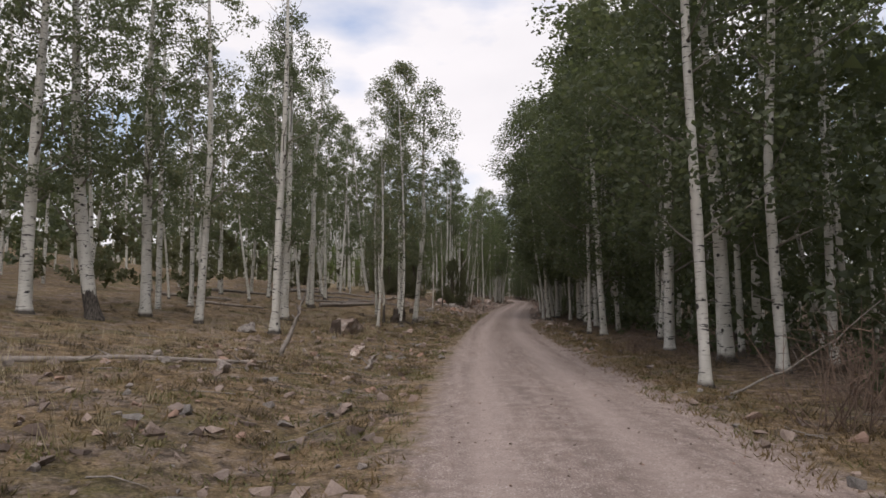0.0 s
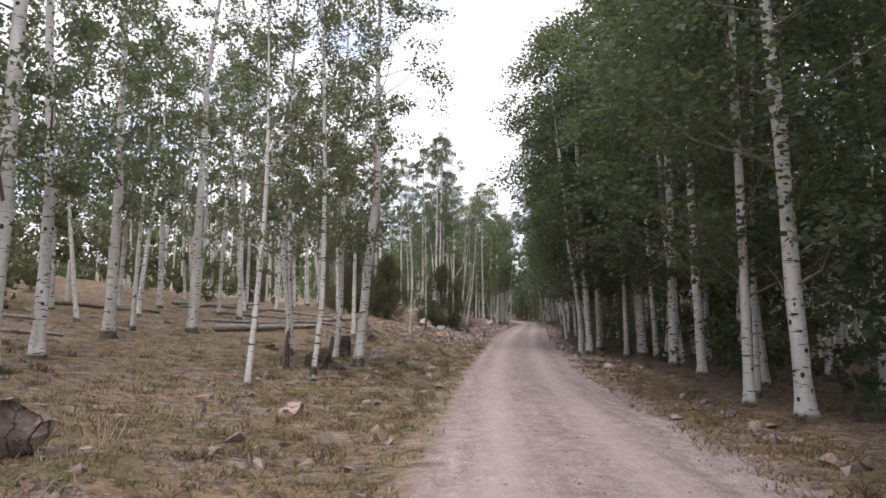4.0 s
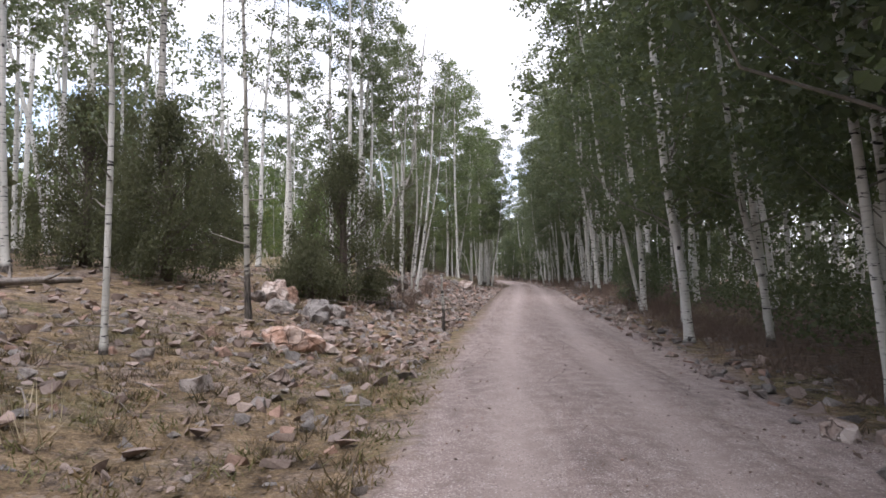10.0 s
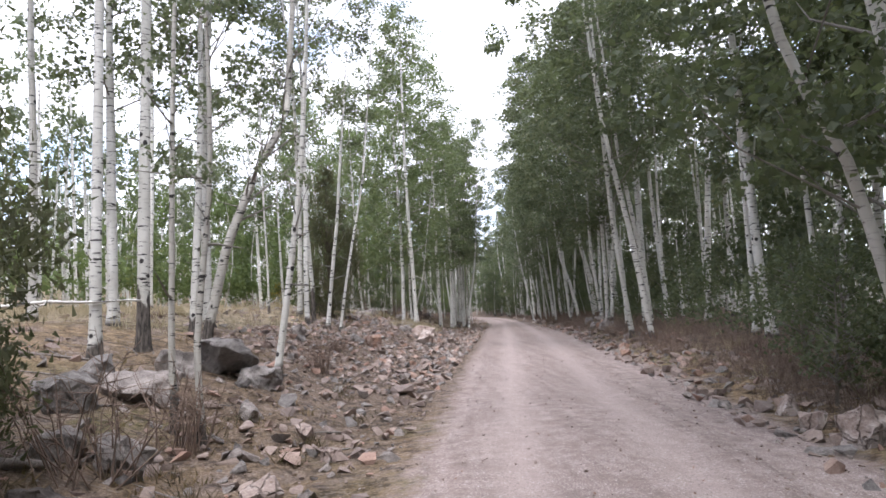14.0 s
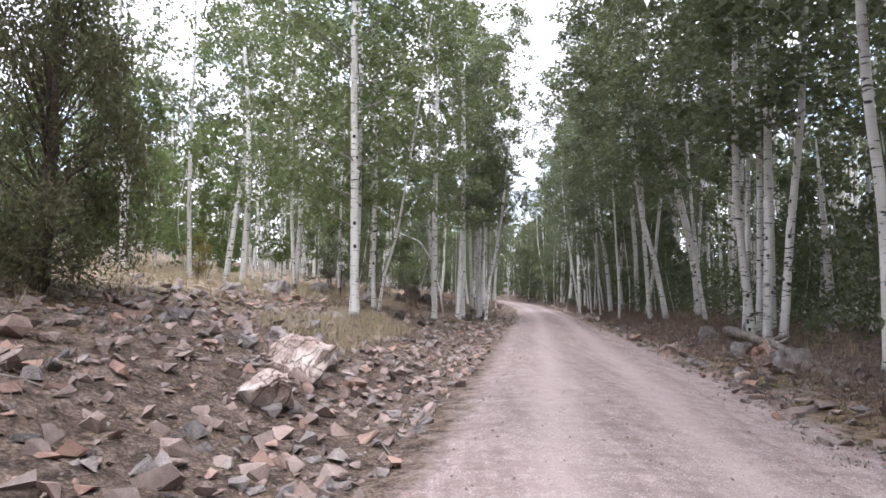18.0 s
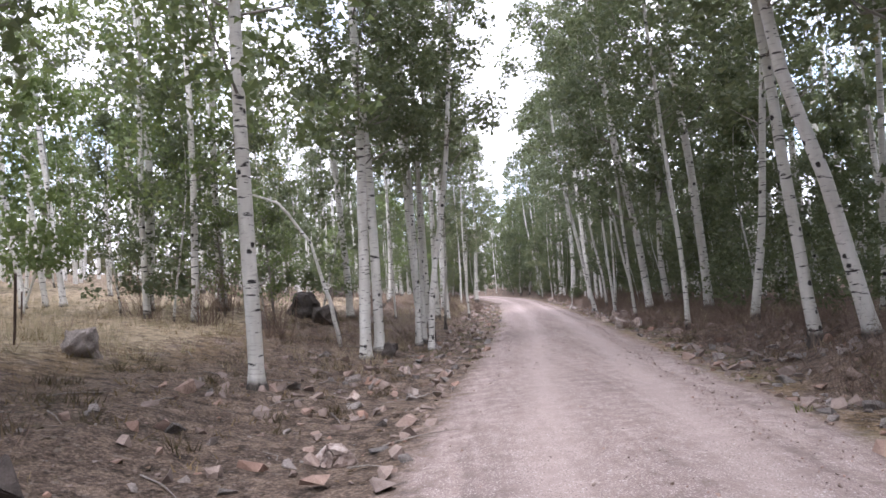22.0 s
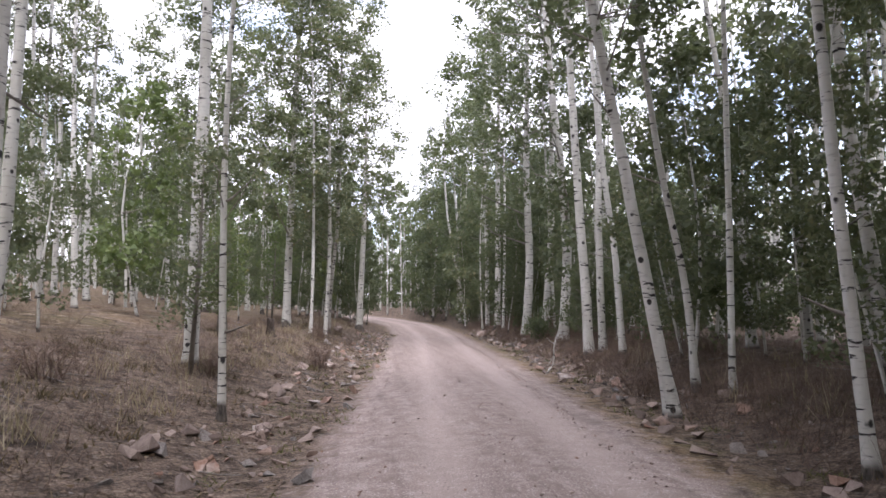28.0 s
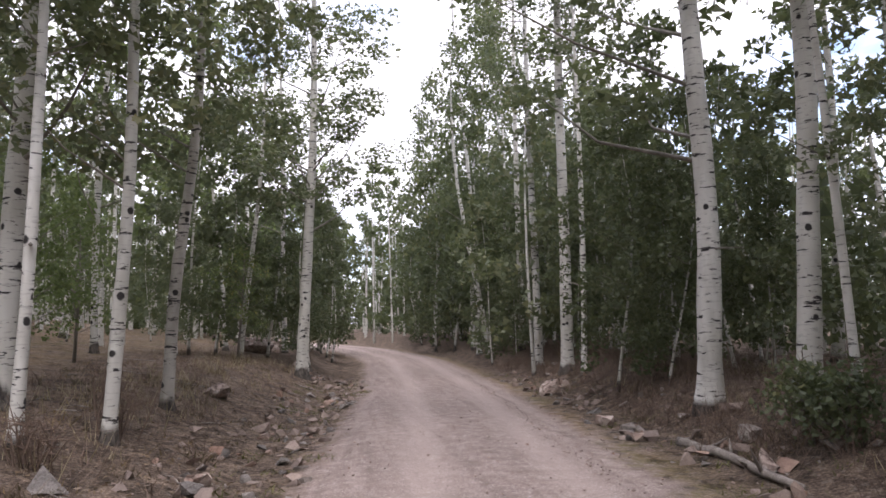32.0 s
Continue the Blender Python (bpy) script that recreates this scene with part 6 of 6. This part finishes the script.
RUBBLE = [(-8.5, -2.4, 84, 108, 7), (-6, -2.3, 62, 86, 2.6), (-6.5, -2.3, 108, 122, 0.8), (-4.2, -2.2, 122, 175, 1.6), (-8, -1.9, 20, 62, 0.9), (-9, -1.9, 0, 22, 1.3), (-9.5, -2.4, 57, 74, 1.7),
          (2.3, 4.6, 45, 80, 1.9), (2.3, 4.8, 80, 122, 3.4), (2.3, 4.4, 122, 175, 1.6), (-14, -7, 56, 82, 1.2), (-13, -8, 86, 112, 0.8), (2.4, 4, 5, 45, 0.35)]
gen = np.random.default_rng(77)
rubble_meshes = {}
for k, (x, y) in enumerate(stone_spots(240, gen, RUBBLE)):
    size = 0.17 + (0.42 if 80 < y < 112 else 0.28) * gen.uniform() ** 1.8
    j, mat = int(gen.integers(10)), (STONE, STONE, STONE_GREY)[int(gen.integers(3))]
    if (j, mat.name) not in rubble_meshes:
        v, f = stone_shapes[j]
        rubble_meshes[j, mat.name] = raw_mesh("stone", v, f, [mat])
    ob = new("stone", rubble_meshes[j, mat.name])
    ob.matrix_basis = pose(x, y, on_ground(x, y) + 0.12 * size, gen.normal() * 14, gen.normal() * 14, gen.uniform(0, 360)) @ Matrix.Scale(size, 4)
    tagged(ob, "angular broken limestone lying in roadside rubble", "stone", "loose stones beside the road")


def stones(name, shapes, spots, sizes, sink, mat, label, road_top=False):
    vs, fs, base = [], [], 0
    for x, y in spots:
        s = sizes[0] + (sizes[1] - sizes[0]) * gen.uniform() ** 2.4
        v, f = shapes[int(gen.integers(len(shapes)))]
        d = x - float(axis_x(y))
        z = float(road_surface(x, y, np.float64(d))) if road_top and abs(d) < 1.8 else on_ground(x, y)
        vs.append(turned(v, s, x, y, z + sink * s, gen))
        fs.append(f + base)
        base += len(v)
    return tagged(new(name, raw_mesh(name, np.concatenate(vs), np.concatenate(fs), [mat])), label, "stones", kind="stuff")


stones("rubble", rubble_shapes, stone_spots(11500, gen, RUBBLE), (0.05, 0.36), 0.12, STONE, "broken pinkish limestone rubble along the road")
stones("grey_rubble", rubble_shapes, stone_spots(4600, gen, RUBBLE), (0.05, 0.34), 0.12, STONE_GREY, "grey weathered rubble along the road")
GRAVEL = [(-2.1, -1.1, 0, 80, 1.6), (-2.6, -1.5, 80, 175, 1.6), (1.4, 2.7, 0, 110, 3), (1.2, 2.1, 110, 175, 3), (-0.2, 0.4, 0, 175, 1.3), (-1.6, 1.6, 0, 175, 3.4)]
stones("gravel", chip_shapes, stone_spots(15500, gen, GRAVEL), (0.014, 0.055), 0.15, STONE, "loose pale gravel on the road", True)


def blades(name, n, lanes, tall, mat, label, lean=0.35, width=0.012, tuft=7, spread=0.06):
    """Tufts of thin blades, each one triangle."""
    spots = np.array(list(stone_spots(n // tuft, gen, lanes)))
    p = np.repeat(spots, tuft, 0) + gen.normal(size=(len(spots) * tuft, 2)) * spread
    h = np.repeat(gen.uniform(tall[0], tall[1], len(spots)), tuft) * gen.uniform(0.5, 1.15, len(p))
    foot = np.stack([p[:, 0], p[:, 1], ground_z(p[:, 0], p[:, 1]) - 0.01], -1)
    a = gen.uniform(0, 6.3, len(p))
    side = np.stack([np.cos(a), np.sin(a), 0 * a], -1) * (width * gen.uniform(0.6, 1.5, len(p)))[:, None]
    tip = foot + np.stack([gen.normal(size=len(p)) * lean * h, gen.normal(size=len(p)) * lean * h, h], -1)
    v = np.stack([foot - side, foot + side, tip], 1).reshape(-1, 3)
    return tagged(new(name, raw_mesh(name, v, np.arange(len(v)).reshape(-1, 3), [mat])), label, "grass", kind="stuff")


blades("dry_grass", 105000, [(-9, -1.85, 0, 66, 5.6), (-18, -9, 0, 66, 3), (2.9, 8, 0, 60, 1.6), (2.1, 4.4, 0, 46, 2.4), (-9, -4, 66, 175, 1.6), (-26, -8.5, 86, 134, 3), (3.6, 6.5, 60, 175, 1)], (0.04, 0.15), GRASS, "short dry tan grass", 0.8, 0.010, 10, 0.09)
blades("tall_grass", 42000, [(-24, -8, 84, 132, 5), (-12, -5, 4, 60, 1.2), (-7, -4.5, 118, 175, 0.8), (4, 6.5, 70, 175, 1.0), (-6.5, -4.8, 100, 108, 1.0)], (0.2, 0.5), STRAW, "tall dry straw-coloured grass", 0.35, 0.006, 14, 0.12)
blades("brush", 36000, [(-8, -3.4, 124, 178, 1.2), (-14, -6, 122, 160, 1.6), (4.0, 8, 60, 178, 4), (-9, -4.5, 104, 178, 1.4), (-12, -5, 60, 100, 1), (4.5, 8, 0, 60, 1.2)], (0.15, 0.6), TWIG, "low bare reddish-brown brush", 0.75, 0.004, 18, 0.16)
blades("roadside_brush", 42000, [(3.3, 5.8, 104, 178, 4), (3.6, 5.6, 60, 104, 1.6)], (0.25, 0.75), TWIG, "dry reddish brush along the wood edge", 0.6, 0.004, 30, 0.22)

blades("olive_grass", 34000, [(-5.5, -1.85, 0, 66, 5), (-9, -5, 0, 60, 1.5), (2.2, 4, 0, 60, 0.8), (-4, -2, 120, 175, 1), (2.3, 4.2, 90, 175, 0.8)], (0.04, 0.13), MOSSY, "low olive-green grass beside the track", 0.9, 0.011, 22, 0.13)
blades("tussocks", 46000, [(-11, -2.2, 0, 64, 6), (-20, -11, 0, 64, 2), (2.8, 7, 0, 60, 1.4), (-7.5, -3, 60, 84, 0.8), (-8, -3.2, 108, 175, 2), (3, 6, 95, 175, 1.4)], (0.08, 0.24), TUSSOCK, "brown matted grass tussocks", 0.75, 0.009, 42, 0.11)

lit = np.array(list(stone_spots(38000, gen, [(-8, -2.4, 118, 178, 3), (-9, -2.5, 60, 178, 4), (2.5, 9, 0, 178, 4), (-9, -2.6, 0, 60, 2)])))
v, f = leaves(np.stack([lit[:, 0], lit[:, 1], ground_z(lit[:, 0], lit[:, 1]) + 0.015], -1), 0.07, gen)
v[:, 2] = np.repeat(ground_z(lit[:, 0], lit[:, 1]) + 0.012, 3) + (v[:, 2] - np.repeat(ground_z(lit[:, 0], lit[:, 1]) + 0.015, 3)) * 0.3
tagged(new("leaf_litter", raw_mesh("leaf_litter", v, f, [LITTER])), "brown fallen leaves scattered on the ground", "litter", kind="stuff")

# fallen twigs
pieces = []
for x, y in stone_spots(640, gen, [(-11, -2.6, 0, 66, 4), (-8, -2.6, 66, 178, 3), (2.6, 8, 0, 178, 3)]):
    a, long = gen.uniform(0, 6.3), gen.uniform(0.25, 1.1)
    e = np.array([x + math.cos(a) * long, y + math.sin(a) * long])
    m = np.array([0.5 * (x + e[0]) + gen.normal() * 0.04, 0.5 * (y + e[1]) + gen.normal() * 0.04])
    pieces.append(tube([(x, y, on_ground(x, y, 0.015)), (m[0], m[1], on_ground(m[0], m[1], 0.04)), (e[0], e[1], on_ground(e[0], e[1], 0.015))], [0.012, 0.009, 0.004], 4, False))
v, f = joined(pieces)
tagged(new("fallen_twigs", raw_mesh("fallen_twigs", v, f, [DEADWOOD], True)), "grey fallen twigs on the ground", "twigs", kind="stuff")
